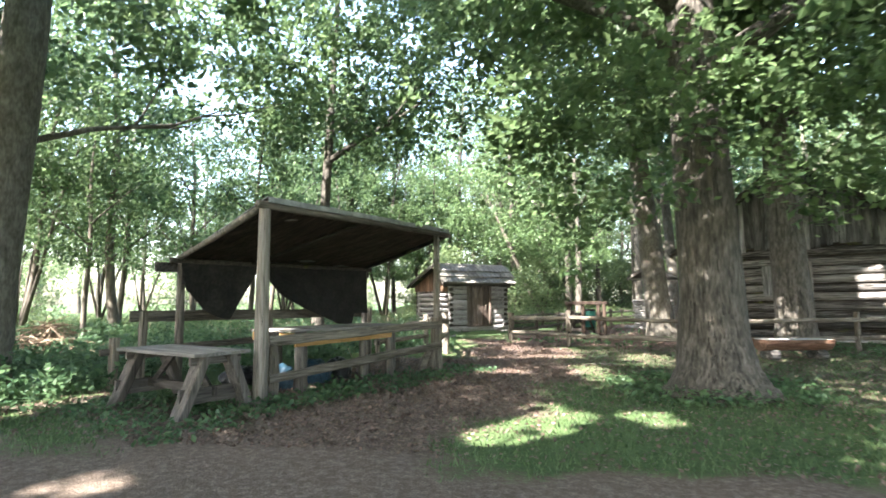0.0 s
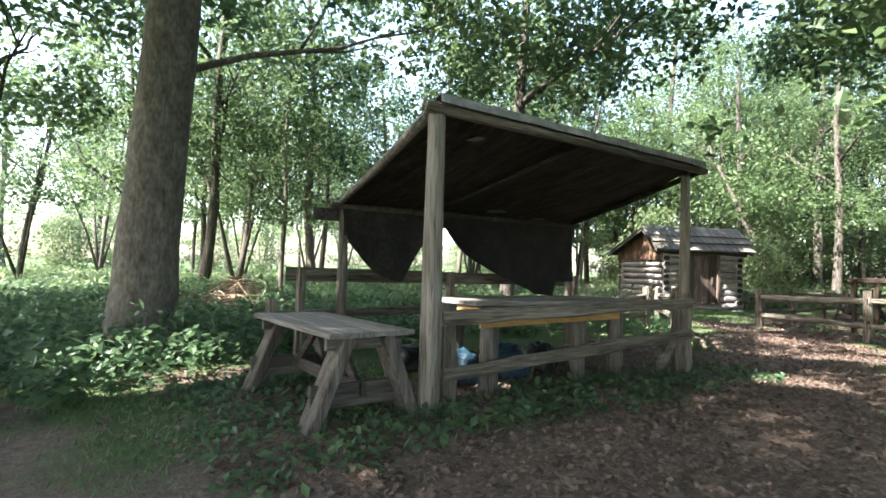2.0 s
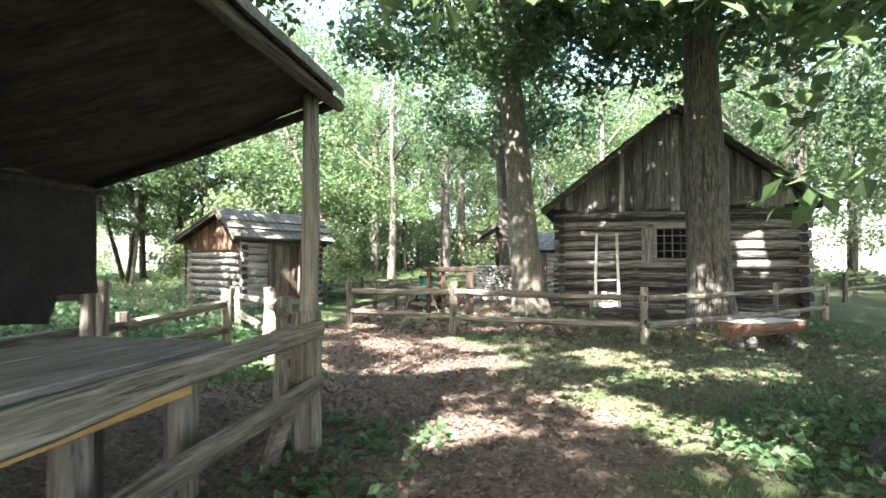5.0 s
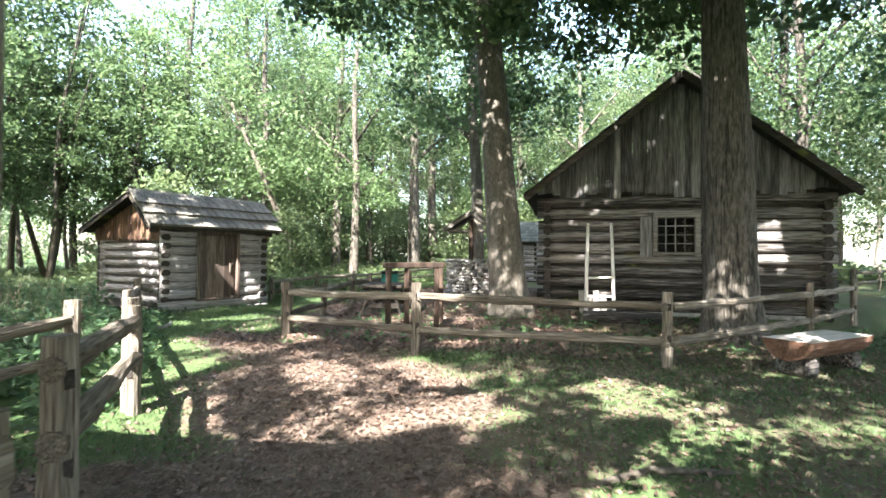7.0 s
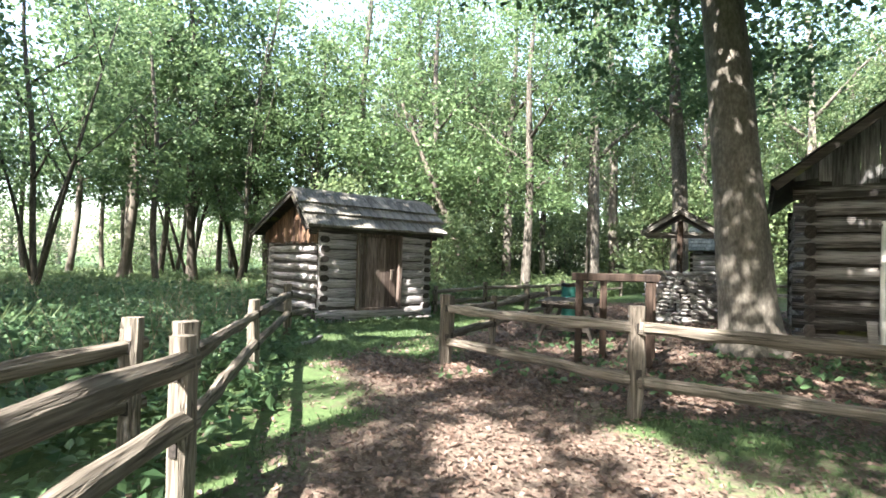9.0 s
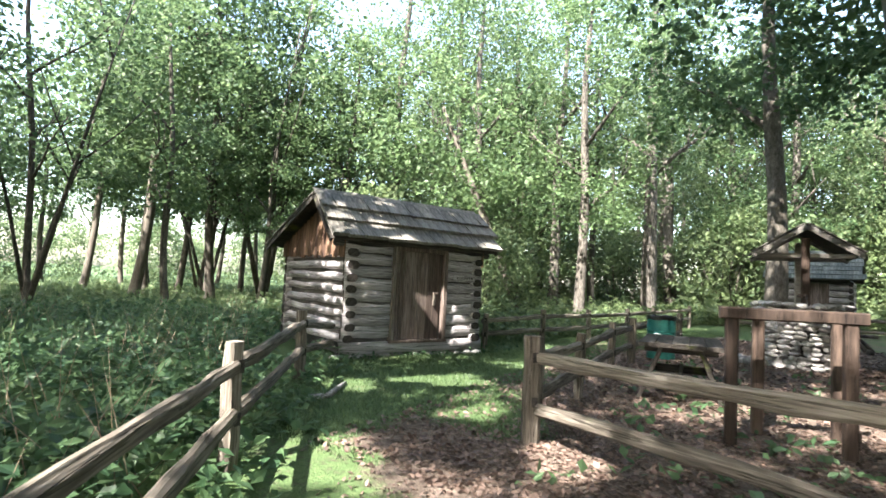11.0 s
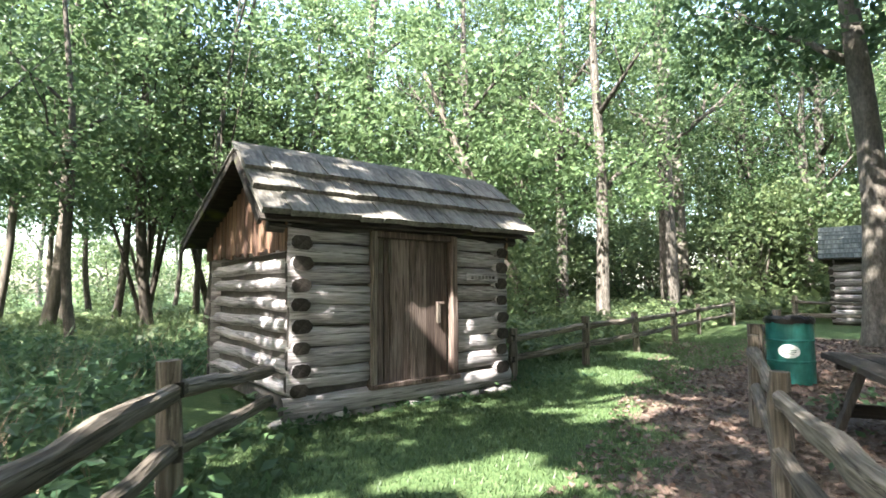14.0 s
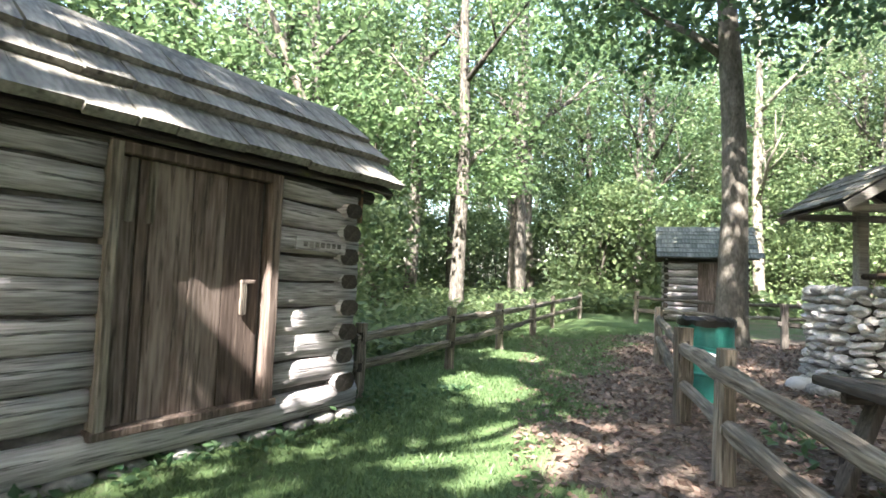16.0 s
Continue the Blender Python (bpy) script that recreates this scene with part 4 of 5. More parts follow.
    part("stub_post", one(beam, (-6.2, 4.72, -0.15), (-6.22, 4.72, 1.02), 0.13, 0.16, up=(0, 1, 0), n=4, wob=0.014, bevel=0.25), M_FPOST, s, "short split post with mortise holes")
    part("rail", one(beam, (-6.18, 4.62, 0.885), (-6.2, 8.9, 0.985), 0.085, 0.145, n=9, wob=0.014, bevel=0.25), M_RAIL_Y, s, "upper split rail")
    part("rail", one(beam, (-6.16, 4.62, 0.36), (-6.2, 8.9, 0.56), 0.08, 0.13, n=9, wob=0.016, bevel=0.3), M_RAIL_Y, s, "lower split rail")
    part("brace", one(beam, (-6.35, 8.35, 0.0), (-6.3, 8.7, 0.55), 0.06, 0.14, n=2, wob=0.01), M_RAIL_Y, s)
    part("brace", one(beam, (-6.6, 9.05, -0.05), (-6.3, 8.95, 1.0), 0.1, 0.12, n=2, wob=0.01), M_RAIL_Y, s)


def work_table():
    s = empty("plank_table", pose(-6.85, 6.45, 0), "long grey plank work table on round log legs under the shelter", "table")
    ztop = 1.0
    for k in range(5):
        x = -0.42 + k * 0.21
        part("plank", one(beam, (x, -1.3, ztop), (x, 1.4, ztop), 0.2, 0.04, n=5, wob=0.006, bevel=0.15), M_BOARD_Y, s)
    part("apron", one(beam, (0.53, -1.25, ztop - 0.16), (0.53, 1.0, ztop - 0.13), 0.035, 0.16, n=3), M_YELLOW_Y, s, "fresh yellow pine apron board")
    part("apron", one(beam, (-0.5, -1.25, ztop - 0.1), (0.5, -1.25, ztop - 0.1), 0.035, 0.13, up=(0, 0, 1), n=2), M_YELLOW, s, "fresh yellow pine apron board")
    for x, y, r in ((0.38, -1.0, 0.1), (-0.38, -0.9, 0.11), (0.3, 1.25, 0.1), (-0.4, 1.3, 0.1), (0.35, 0.45, 0.085)):
        part("leg", one(tube, [(x, y, -0.1), (x + 0.01, y, 0.4), (x, y, ztop - 0.02)], [r * 1.1, r, r * 0.95], 10, 0.05), M_LEGWOOD, s, smooth=True)


def trestle_table():
    s = empty("trestle_table", pose(-7.02, 3.83, 0, 0, 0, 2), "weathered grey plank table on splayed legs", "table")
    for k in range(4):
        y = -0.31 + k * 0.205
        part("plank", one(beam, (-0.96, y, 0.785), (0.95, y, 0.785), 0.2, 0.045, n=5, wob=0.006, bevel=0.15), M_BOARD, s)
    for x in (-0.78, 0.78):
        for sgn in (-1, 1):
            part("leg", one(beam, (x + 0.04 * sgn, sgn * 0.52, -0.12), (x, sgn * 0.18, 0.76), 0.11, 0.23, up=(1, 0, 0), n=2, wob=0.005), M_LEGWOOD, s)
        part("cross_piece", one(beam, (x, -0.36, 0.7), (x, 0.36, 0.7), 0.05, 0.1), M_LEG_Y, s)
        part("cross_piece", one(beam, (x - 0.05, -0.46, 0.26), (x - 0.05, 0.46, 0.26), 0.045, 0.2), M_LEG_Y, s)
    for sgn in (-1, 1):
        part("brace", one(beam, (sgn * 0.72, 0, 0.28), (sgn * 0.2, 0, 0.73), 0.05, 0.09), M_DARKBOARD, s)
    part("stretcher", one(beam, (-0.8, 0, 0.3), (0.8, 0, 0.3), 0.045, 0.12), M_DARKBOARD, s)


def bag(x, y, sx, sy, sz, material, label):
    bm = bmesh.new()
    bmesh.ops.create_icosphere(bm, subdivisions=4, radius=1)
    for v in bm.verts:
        k = 1 + 0.25 * noise.noise(v.co * 2.2 + Vector((x, y, 0))) + 0.08 * noise.noise(v.co * 7)
        v.co = Vector((v.co.x * sx * k, v.co.y * sy * k, max(v.co.z * sz * k, -sz * 0.5)))
    ob = part("bag", bm, material, None, smooth=True)
    ob.matrix_basis = pose(x, y, sz * 0.47)
    tagged(ob, label, "bag")


shelter()
work_table()
trestle_table()
bag(-7.05, 5.55, 0.2, 0.25, 0.3, M_BLUE, "crumpled blue tarpaulin bag under the table")
bag(-7.15, 6.3, 0.28, 0.34, 0.3, M_BLUE, "crumpled blue tarpaulin bundle under the table")
bag(-7.2, 6.95, 0.24, 0.26, 0.28, M_LINER, "black plastic bag under the table")
bag(-8.2, 5.6, 0.3, 0.4, 0.22, M_LINER, "black plastic bag on the leaves")


# ---- fences ----
def fence_post(x, y, h, w=0.15, group="fence posts", lean=0.0, rz=0):
    ob = part("fence_post", one(beam, (0, 0, -0.25), (lean, 0, h), w, w * 0.85, up=(0, 1, 0), n=5, wob=0.016, bevel=0.22), M_FPOST)
    ob.matrix_basis = pose(x, y, gz(x, y), 0, 0, rz)
    # flat dark plates on the face stand in for the shade inside holes
    for z in (0.33, 0.72):
        part("mortise", one(beam, (0, -w * 0.45, z * h / 0.95), (0, -w * 0.45, z * h / 0.95 + 0.1), 0.06, 0.01, up=(0, 1, 0)), M_END, ob)
    return tagged(ob, "rough split-wood fence post, brown-grey, mortises shown as dark plates", "fence post", group)


def fence(points, rails=(0.42, 0.8), group="split rail fence", thick=0.11, last=True):
    for x, y, h in points if last else points[:-1]:
        fence_post(x, y, h, random.uniform(0.13, 0.17), group, random.uniform(-0.04, 0.04), random.uniform(0, 90))
    for (ax, ay, ah), (bx, by, bh) in zip(points, points[1:]):
        for z in rails:
            a, b = Vector((ax, ay, gz(ax, ay) + z * ah)), Vector((bx, by, gz(bx, by) + z * bh))
            d = (b - a).normalized()
            a, b = a - d * 0.1, b + d * 0.1
            length = (b - a).length
            ob = part("fence_rail", one(beam, (0, 0, 0), (length, 0, 0), thick * random.uniform(0.7, 0.95), thick * random.uniform(0.95, 1.2), n=max(4, int(length / 0.35)), wob=0.022, bevel=0.3), M_RAIL)
            ob.matrix_basis = Matrix.Translation(a) @ d.to_track_quat("X", "Z").to_matrix().to_4x4()
            tagged(ob, "rough split fence rail, weathered brown", "fence rail", group)


fence([(-8.62, 12.55, 1.17), (-10.85, 15.38, 1.0), (-12.88, 18.3, 1.0), (-13.95, 20.2, 0.8)], group="fence by the weeds", last=False)
fence([(-7.1, 10.05, 1.15), (-8.5, 12.45, 1.1)], rails=(0.52, 0.86), group="fence by the shelter", thick=0.15)
fence([(-9.75, 10.9, 0.9), (-9.5, 12.8, 1.1)], group="fence behind the shelter")
fence([(-9.15, 17.65, 1.08), (-6.22, 16.0, 1.15), (-2.4, 15.6, 1.12), (1.2, 18.7, 1.1), (3.5, 21.2, 1.1)], rails=(0.33, 0.8), group="fence before the house")
fence([(-9.18, 17.8, 1.05), (-9.3, 20.2, 0.95), (-9.27, 22.5, 0.95), (-9.15, 24.0, 0.95), (-8.5, 27.7, 0.95)], group="fence by the picnic table")
fence([(-12.6, 24.3, 0.85), (-11.85, 26.5, 0.95), (-11.2, 29.3, 0.95), (-10.5, 32.2, 0.95), (-9.9, 34.4, 0.95), (-8.8, 37.5, 0.95)], group="fence along the lawn path")
fence([(-7.0, 37.0, 1.1), (-4.6, 36.2, 1.05), (-2.0, 35.6, 1.0), (2.0, 35.0, 1.0)], group="fence by the far shed")
fence([(7.0, 27.0, 1.1), (9.5, 31.0, 1.1), (13.0, 35.0, 1.1), (17, 38, 1.1)], group="fence in the clearing")


# ---- yard things ----
def rack():
    s = empty("timber_rack", pose(-6.85, 19.3, 0, 0, 0, 8), "red-brown timber rack of four posts with top beams", "rack")
    for x, y in ((-0.56, -0.18), (0.52, -0.18), (-0.18, 0.5), (0.62, 0.5)):
        part("post", one(beam, (x, y, -0.2), (x, y, 1.34), 0.12, 0.12, up=(0, 1, 0), n=3, wob=0.006), M_TIMBER, s)
    part("beam", one(beam, (-0.68, -0.18, 1.385), (0.66, -0.18, 1.395), 0.16, 0.13, n=3, wob=0.004), M_TIMBER, s)
    part("beam", one(beam, (-0.3, 0.5, 1.38), (0.74, 0.5, 1.4), 0.15, 0.1, n=3, wob=0.004), M_TIMBER, s)


def picnic_table():
    s = empty("picnic_table", pose(-8.05, 21.7, gz(-8.05, 21.7), 0, 0, 3), "dark mossy heavy plank picnic table on splayed legs", "picnic table")
    for k in range(5):
        x = -0.46 + k * 0.23
        part("plank", one(beam, (x, -0.9 + random.uniform(-0.02, 0.02), 0.76), (x, 0.9, 0.76), 0.222, 0.06, n=4, wob=0.006), M_DARKBOARD_Y, s)
    for y in (-0.68, 0.68):
        for sgn in (-1, 1):
            part("leg", one(beam, (sgn * 0.56, y, -0.06), (sgn * 0.26, y, 0.74), 0.06, 0.14, up=(0, 1, 0), n=2, wob=0.006), M_LEGWOOD if sgn < 0 else M_DARKBOARD, s)
        part("cross_piece", one(beam, (-0.5, y, 0.69), (0.5, y, 0.69), 0.06, 0.1), M_DARKBOARD, s)
        part("cross_piece", one(beam, (-0.48, y + 0.06, 0.24), (0.48, y + 0.06, 0.24), 0.05, 0.13), M_DARKBOARD, s)
    part("stretcher", one(beam, (0, -0.7, 0.28), (0, 0.7, 0.28), 0.05, 0.12), M_DARKBOARD, s)


def drum():
    s = empty("waste_drum", pose(-8.66, 24.85, gz(-8.66, 24.85)), "teal green steel drum with white oval label and black liner", "barrel")
    bm = bmesh.new()
    prof = [(0.0, 0.28), (0.01, 0.29), (0.29, 0.29), (0.3, 0.3), (0.32, 0.3), (0.33, 0.29), (0.58, 0.29), (0.59, 0.3), (0.61, 0.3), (0.62, 0.29), (0.87, 0.29), (0.88, 0.3), (0.9, 0.3), (0.9, 0.28), (0.4, 0.275)]
    rings = [[bm.verts.new((r * math.cos(2 * math.pi * k / 40), r * math.sin(2 * math.pi * k / 40), z)) for k in range(40)] for z, r in prof]
    for a, b in zip(rings, rings[1:]):
        for k in range(40):
            bm.faces.new((a[k], a[(k + 1) % 40], b[(k + 1) % 40], b[k])).smooth = True
    bm.faces.new(rings[0][::-1])
    part("body", bm, M_DRUM, s)
    bm = bmesh.new()
    rings = []
    for z, r in ((0.55, 0.2), (0.8, 0.265), (0.9, 0.275), (0.93, 0.295), (0.9, 0.315), (0.84, 0.312)):
        rings.append([bm.verts.new((r * math.cos(2 * math.pi * k / 40), r * math.sin(2 * math.pi * k / 40), z + random.uniform(-0.015, 0.015))) for k in range(40)])
    for a, b in zip(rings, rings[1:]):
        for k in range(40):
            bm.faces.new((a[k], a[(k + 1) % 40], b[(k + 1) % 40], b[k])).smooth = True
    bm.faces.new(rings[0])
    part("liner", bm, M_LINER, s, "black plastic bin liner folded over the rim")
    bm = bmesh.new()
    az = math.atan2(-9.0, -1.6)
    vs = []
    for k in range(28):
        a = 2 * math.pi * k / 28
        t_ = az + 0.46 * math.cos(a)
        vs.append(bm.verts.new((0.294 * math.cos(t_), 0.294 * math.sin(t_), 0.46 + 0.095 * math.sin(a))))
    mid = [bm.verts.new((0.294 * math.cos(az + 0.46 * q), 0.294 * math.sin(az + 0.46 * q), 0.46)) for q in (-0.66, -0.33, 0, 0.33, 0.66)]
    for k in range(28):
        a = 2 * math.pi * (k + 0.5) / 28
        q = mid[int(round(2 + 2 * math.cos(a)))]
        bm.faces.new((vs[k], vs[(k + 1) % 28], q))
        q2 = mid[int(round(2 + 2 * math.cos(2 * math.pi * (k + 1.5) / 28)))]
        if q2 is not q:
            bm.faces.new((vs[(k + 1) % 28], q2, q))
    lab = part("label", bm, M_LABEL, s, "white oval label with small green print")
    for row, (half, z) in enumerate(((0.12, 0.51), (0.32, 0.472), (0.3, 0.448), (0.2, 0.42))):
        bm = bmesh.new()
        for q in range(6):
            t0, t1 = az - half + q * half / 3, az - half + (q + 1) * half / 3
            f = [bm.verts.new((0.297 * math.cos(t), 0.297 * math.sin(t), zz)) for t, zz in ((t0, z), (t1, z), (t1, z + 0.012), (t0, z + 0.012))]
            bm.faces.new(f)
        part("print_line", bm, M_INK, lab)


def well():
    s = empty("stone_well", pose(-5.98, 26.2, gz(-5.98, 26.2)), "round field-stone well under a small gabled timber roof", "well")
    core = part("wall", one(tube, [(0, 0, -0.1), (0, 0, 1.2)], [0.74, 0.72], 24), M_CHINK, s, "dry-laid grey field stones")
    kinds = []
    for k in range(7):
        bm = bmesh.new()
        bmesh.ops.create_icosphere(bm, subdivisions=2, radius=0.5)
        for v in bm.verts:
            v.co *= 1 + 0.34 * noise.noise(v.co * 2.0 + Vector((k * 7, 0, 0))) + 0.16 * noise.noise(v.co * 5.0 + Vector((k * 3, 4, 0)))
            v.co.z *= 0.62
        me = bpy.data.meshes.new("stone")
        bm.to_mesh(me); bm.free()
        me.materials.append(M_STONE)
        kinds.append(me)
    z = 0.02
    while z < 1.27:
        a = random.uniform(0, 1)
        end = a + 2 * math.pi
        hgt = random.uniform(0.085, 0.125)
        while a < end - 0.1:
            w = random.uniform(0.13, 0.27)
            o = new("stone", random.choice(kinds))
            o.parent = core
            r = 0.8 + random.uniform(-0.05, 0.05)
            o.matrix_basis = pose(r * math.cos(a), r * math.sin(a), z + hgt / 2 + random.uniform(-0.015, 0.015), random.uniform(-16, 16), random.uniform(-16, 16), math.degrees(a) + 90) @ Matrix.Diagonal((w * 1.08, 0.26, hgt * random.uniform(1.5, 2.1), 1))
            a += w / 0.81
        z += hgt
    for y in (-0.55, 0.55):
        part("post", one(beam, (0.0, y, 0.6), (0.0, y, 2.75), 0.15, 0.15, up=(0, 1, 0), n=3, wob=0.005), M_TIMBER if y < 0 else M_BOARD, s)
        part("tie_beam", one(beam, (-0.85, y, 2.38), (0.85, y, 2.38), 0.08, 0.1, n=2), M_BOARD, s)
    part("crank_shaft", one(tube, [(0, -0.7, 1.55), (0, 0.7, 1.55)], [0.045, 0.045], 10), M_TIMBER, s, smooth=True)
    part("crank", one(tube, [(0, -0.7, 1.55), (0, -0.74, 1.55), (0.02, -0.75, 1.35), (0.02, -0.92, 1.35)], [0.018] * 4, 8), M_IRON, s, smooth=True)
    for sgn in (-1, 1):
        down = Vector((sgn * 0.95, 0, -0.62)).normalized()
        shingle_slope(s, (0, -0.85, 3.02), (0, 0.85, 3.02), down, 4, 0.285, 0.22, M_SHINGLE, thick=0.025)
        for y in (-0.84, 0.84):
            part("barge_board", one(beam, Vector((0, y, 2.97)), Vector((0, y, 2.97)) + down * 1.14, 0.035, 0.11), M_BOARD, s)


def log_bench():
    s = empty("log_bench", pose(-0.25, 15.75, 0, 0, 0, 36), "split half-log bench with pale flat top on short log feet", "bench")
    bm = bmesh.new()
    NS = 10
    rings = []
    for i in range(9):
        x = -0.85 + 1.7 * i / 8
        ring = []
        for k in range(NS + 1):
            a = math.pi + math.pi * k / NS
            r = 0.3 * (1 + random.uniform(-0.04, 0.04))
            ring.append(bm.verts.new((x, r * math.cos(a) * 1.1, 0.48 + r * math.sin(a) * 0.95)))
        rings.append(ring)
    for a, b in zip(rings, rings[1:]):
        for k in range(NS):
            bm.faces.new((a[k], a[k + 1], b[k + 1], b[k])).smooth = True
        f = bm.faces.new((a[0], b[0], b[NS], a[NS])); f.material_index = 1
    bm.faces.new(rings[0]); bm.faces.new(rings[-1][::-1])
    bmesh.ops.recalc_face_normals(bm, faces=bm.faces)
    part("seat", bm, [M_LOGRED, M_CUT], s, "half log with red-brown sides")
    for x in (-0.6, 0.6):
        part("foot", one(tube, [(x, -0.22, 0.1), (x, 0.22, 0.1)], [0.14, 0.13], 10, 0.04), M_LOGDK, s, smooth=True)


def ladder():
    s = empty("pole_ladder", pose(-4.16, 22.4, 0, 0, 0, -6) @ pose(1.92, -0.3, 0), "pale pole ladder leaning on the log wall", "ladder")
    for sx in (-1, 1):
        part("stile", one(tube, [(sx * 0.36, -0.12, -0.02), (sx * 0.34, 0.05, 1.2), (sx * 0.3, 0.2, 2.52)], [0.05, 0.045, 0.04], 8, 0.05), M_WHITE, s, smooth=True)
    # rungs below 1.5 m are whiter: sun on the foot put into their colour
    for z, y in ((0.55, -0.04), (1.05, 0.03), (1.72, 0.11), (2.45, 0.19)):
        part("rung", one(tube, [(-0.38, y, z), (0.38, y, z + 0.02)], [0.032, 0.03], 8, 0.05), M_WHITE if z < 1.5 else M_BOARD, s, smooth=True)
    # pale boards added to show sunlit logs low on the wall
    st = empty("crate_step", pose(-4.16, 22.4, 0, 0, 0, -6) @ pose(1.75, -0.35, 0), "pale boards standing in for sunlit logs at the wall's foot", "boards")
    for k in range(4):
        part("board", one(beam, (-0.28 + 0.19 * k, 0.05, 0.0), (-0.3 + 0.19 * k, 0.28, 0.7 - 0.1 * (k % 2)), 0.15, 0.03, up=(0, 1, 0), n=2), M_BOARD, st)


def farm_implement(x, y):
    """Old pole-built implement: two leaning crossed poles on a low beam."""
    s = empty("farm_implement", pose(x, y, gz(x, y), 0, 0, -8), "old farm implement of dark crossed timber poles by the well", "farm tool")
    part("beam", one(beam, (-0.75, 0, 0.52), (0.8, 0.05, 0.5), 0.09, 0.1, n=4, wob=0.012, bevel=0.25), M_LEGWOOD, s)
    part("post", one(beam, (-0.62, 0, -0.1), (-0.62, 0, 0.95), 0.14, 0.12, up=(0, 1, 0), n=3, wob=0.01), M_LEGWOOD, s)
    for a, b, r in (((0.62, 0.1, 0.02), (-0.35, 0.1, 1.0), 0.045), ((0.5, -0.1, 0.1), (-0.15, -0.1, 0.9), 0.035), ((0.7, 0.0, 0.08), (0.1, 0.0, 0.62), 0.05)):
        part("pole", one(tube, [a, tuple((p + q) / 2 + 0.03 for p, q in zip(a, b)), b], [r, r * 0.9, r * 0.7], 8, 0.08), M_LEGWOOD, s, smooth=True)
    part("foot", one(tube, [(0.62, -0.3, 0.07), (0.62, 0.3, 0.07)], [0.09, 0.08], 8, 0.06), M_LEGWOOD, s, smooth=True)


def fallen(name, pts, rad, material, label, category="log"):
    ob = part(name, one(tube, pts, rad, 8, 0.1), material, smooth=True)
    tagged(ob, label, category)


def brush_pile():
    bm = bmesh.new()
    for k in range(150):
        a, r = random.uniform(0, 6.28), abs(random.gauss(0, 0.55))
        p = Vector((r * math.cos(a) * 1.6, r * math.sin(a), random.uniform(0.05, max(0.1, 0.75 - 0.5 * r))))
        d = Vector((random.gauss(0, 1), random.gauss(0, 1), random.gauss(0, 0.3))).normalized() * random.uniform(0.2, 0.7)
        tube(bm, [p - d, p + Vector((0, 0, 0.05)), p + d], [0.008, 0.016, 0.006], 5)
    ob = part("brushwood", bm, M_BRUSH)
    ob.matrix_basis = pose(-15.4, 5.0, 0.25)
    tagged(ob, "heap of dry brown brushwood among the weeds", "brushwood", kind="stuff")


rack()
picnic_table()
drum()
well()
log_bench()
farm_implement(-4.6, 30.6)
ladder()
brush_pile()
fallen("fallen_log", [(-2.9, 20.6, 0.14), (-1.9, 20.5, 0.16), (-0.9, 20.55, 0.14)], [0.15, 0.17, 0.14], M_LOGDK, "dark fallen log lying by the house wall")
fallen("fallen_branch", [(-4.2, 11.2, 0.03), (-3.7, 11.5, 0.05), (-3.1, 11.6, 0.03)], [0.03, 0.035, 0.015], M_BARKDK, "dead branch lying on the trail", "branch")
fallen("fallen_branch", [(-11.95, 17.4, 0.05), (-11.8, 17.65, 0.07), (-12.0, 18.1, 0.08), (-12.24, 18.55, 0.05)], [0.04, 0.045, 0.035, 0.02], M_LOG, "grey dead branch in the grass", "branch")
for k in range(9):
    bm = bmesh.new()
    bmesh.ops.create_icosphere(bm, subdivisions=2, radius=0.2)
    for v in bm.verts:
        v.co *= 1 + 0.3 * noise.noise(v.co * 5 + Vector((k, 0, 0)))
        v.co.z *= 0.55
    ob = part("loose_stone", bm, M_STONE, smooth=True)
    ob.matrix_basis = pose(-7.1 + 0.28 * (k % 5) + random.uniform(-0.1, 0.1), 25.6 + 0.35 * (k // 5), 0.16 + 0.05, 0, 0, 40 * k)
    tagged(ob, "loose grey field stone on the leaf litter", "stone", "stones by the well")

# ---- trees ----
BIG = [(5.4, -2.4, 0.45, 4.2, 0.16), (4.6, 0.9, 0.75, 5.5, 0.24), (5.2, 0.6, 0.5, 4.5, 0.2), (6.2, 4.0, 0.5, 4.5, 0.18), (7.5, 1.8, 0.7, 4.5, 0.16)]
big_spray = [((-1.85, -1.75, 2.9), 16, (0.45, 0.45, 0.4), 0.17, 40, 0.095), ((-1.9, -2.0, 4.2), 26, (0.6, 0.7, 0.45), 0.2, 40, 0.1), ((-0.9, -2.4, 4.6), 9, (0.9, 0.7, 0.5), 0.22, 40, 0.1), ((1.1, -0.9, 4.0), 12, (0.7, 0.6, 0.5), 0.2, 36, 0.1), ((1.9, -1.2, 4.3), 34, (1.0, 0.8, 0.6), 0.22, 38, 0.1), ((2.6, 0.6, 3.9), 30, (0.8, 0.8, 0.6), 0.22, 36, 0.1), ((1.9, -0.5, 3.2), 22, (0.8, 0.6, 0.25), 0.2, 40, 0.1), ((0.5, -1.4, 4.6), 18, (0.7, 0.5, 0.5), 0.2, 40, 0.1), ((-2.6, -1.6, 4.5), 22, (0.7, 0.7, 0.5), 0.2, 40, 0.1)]
tree(-1.09, 9.25, 15, 0.52, (6.5, 16, 6.8, 430, 0.40, 84, 0.15), "massive old oak with ridged bark and low leafy boughs", lean=(-0.02, 0.0), limbs=BIG, flare=1.75, seed=1, extra=big_spray, name="oak_tree")
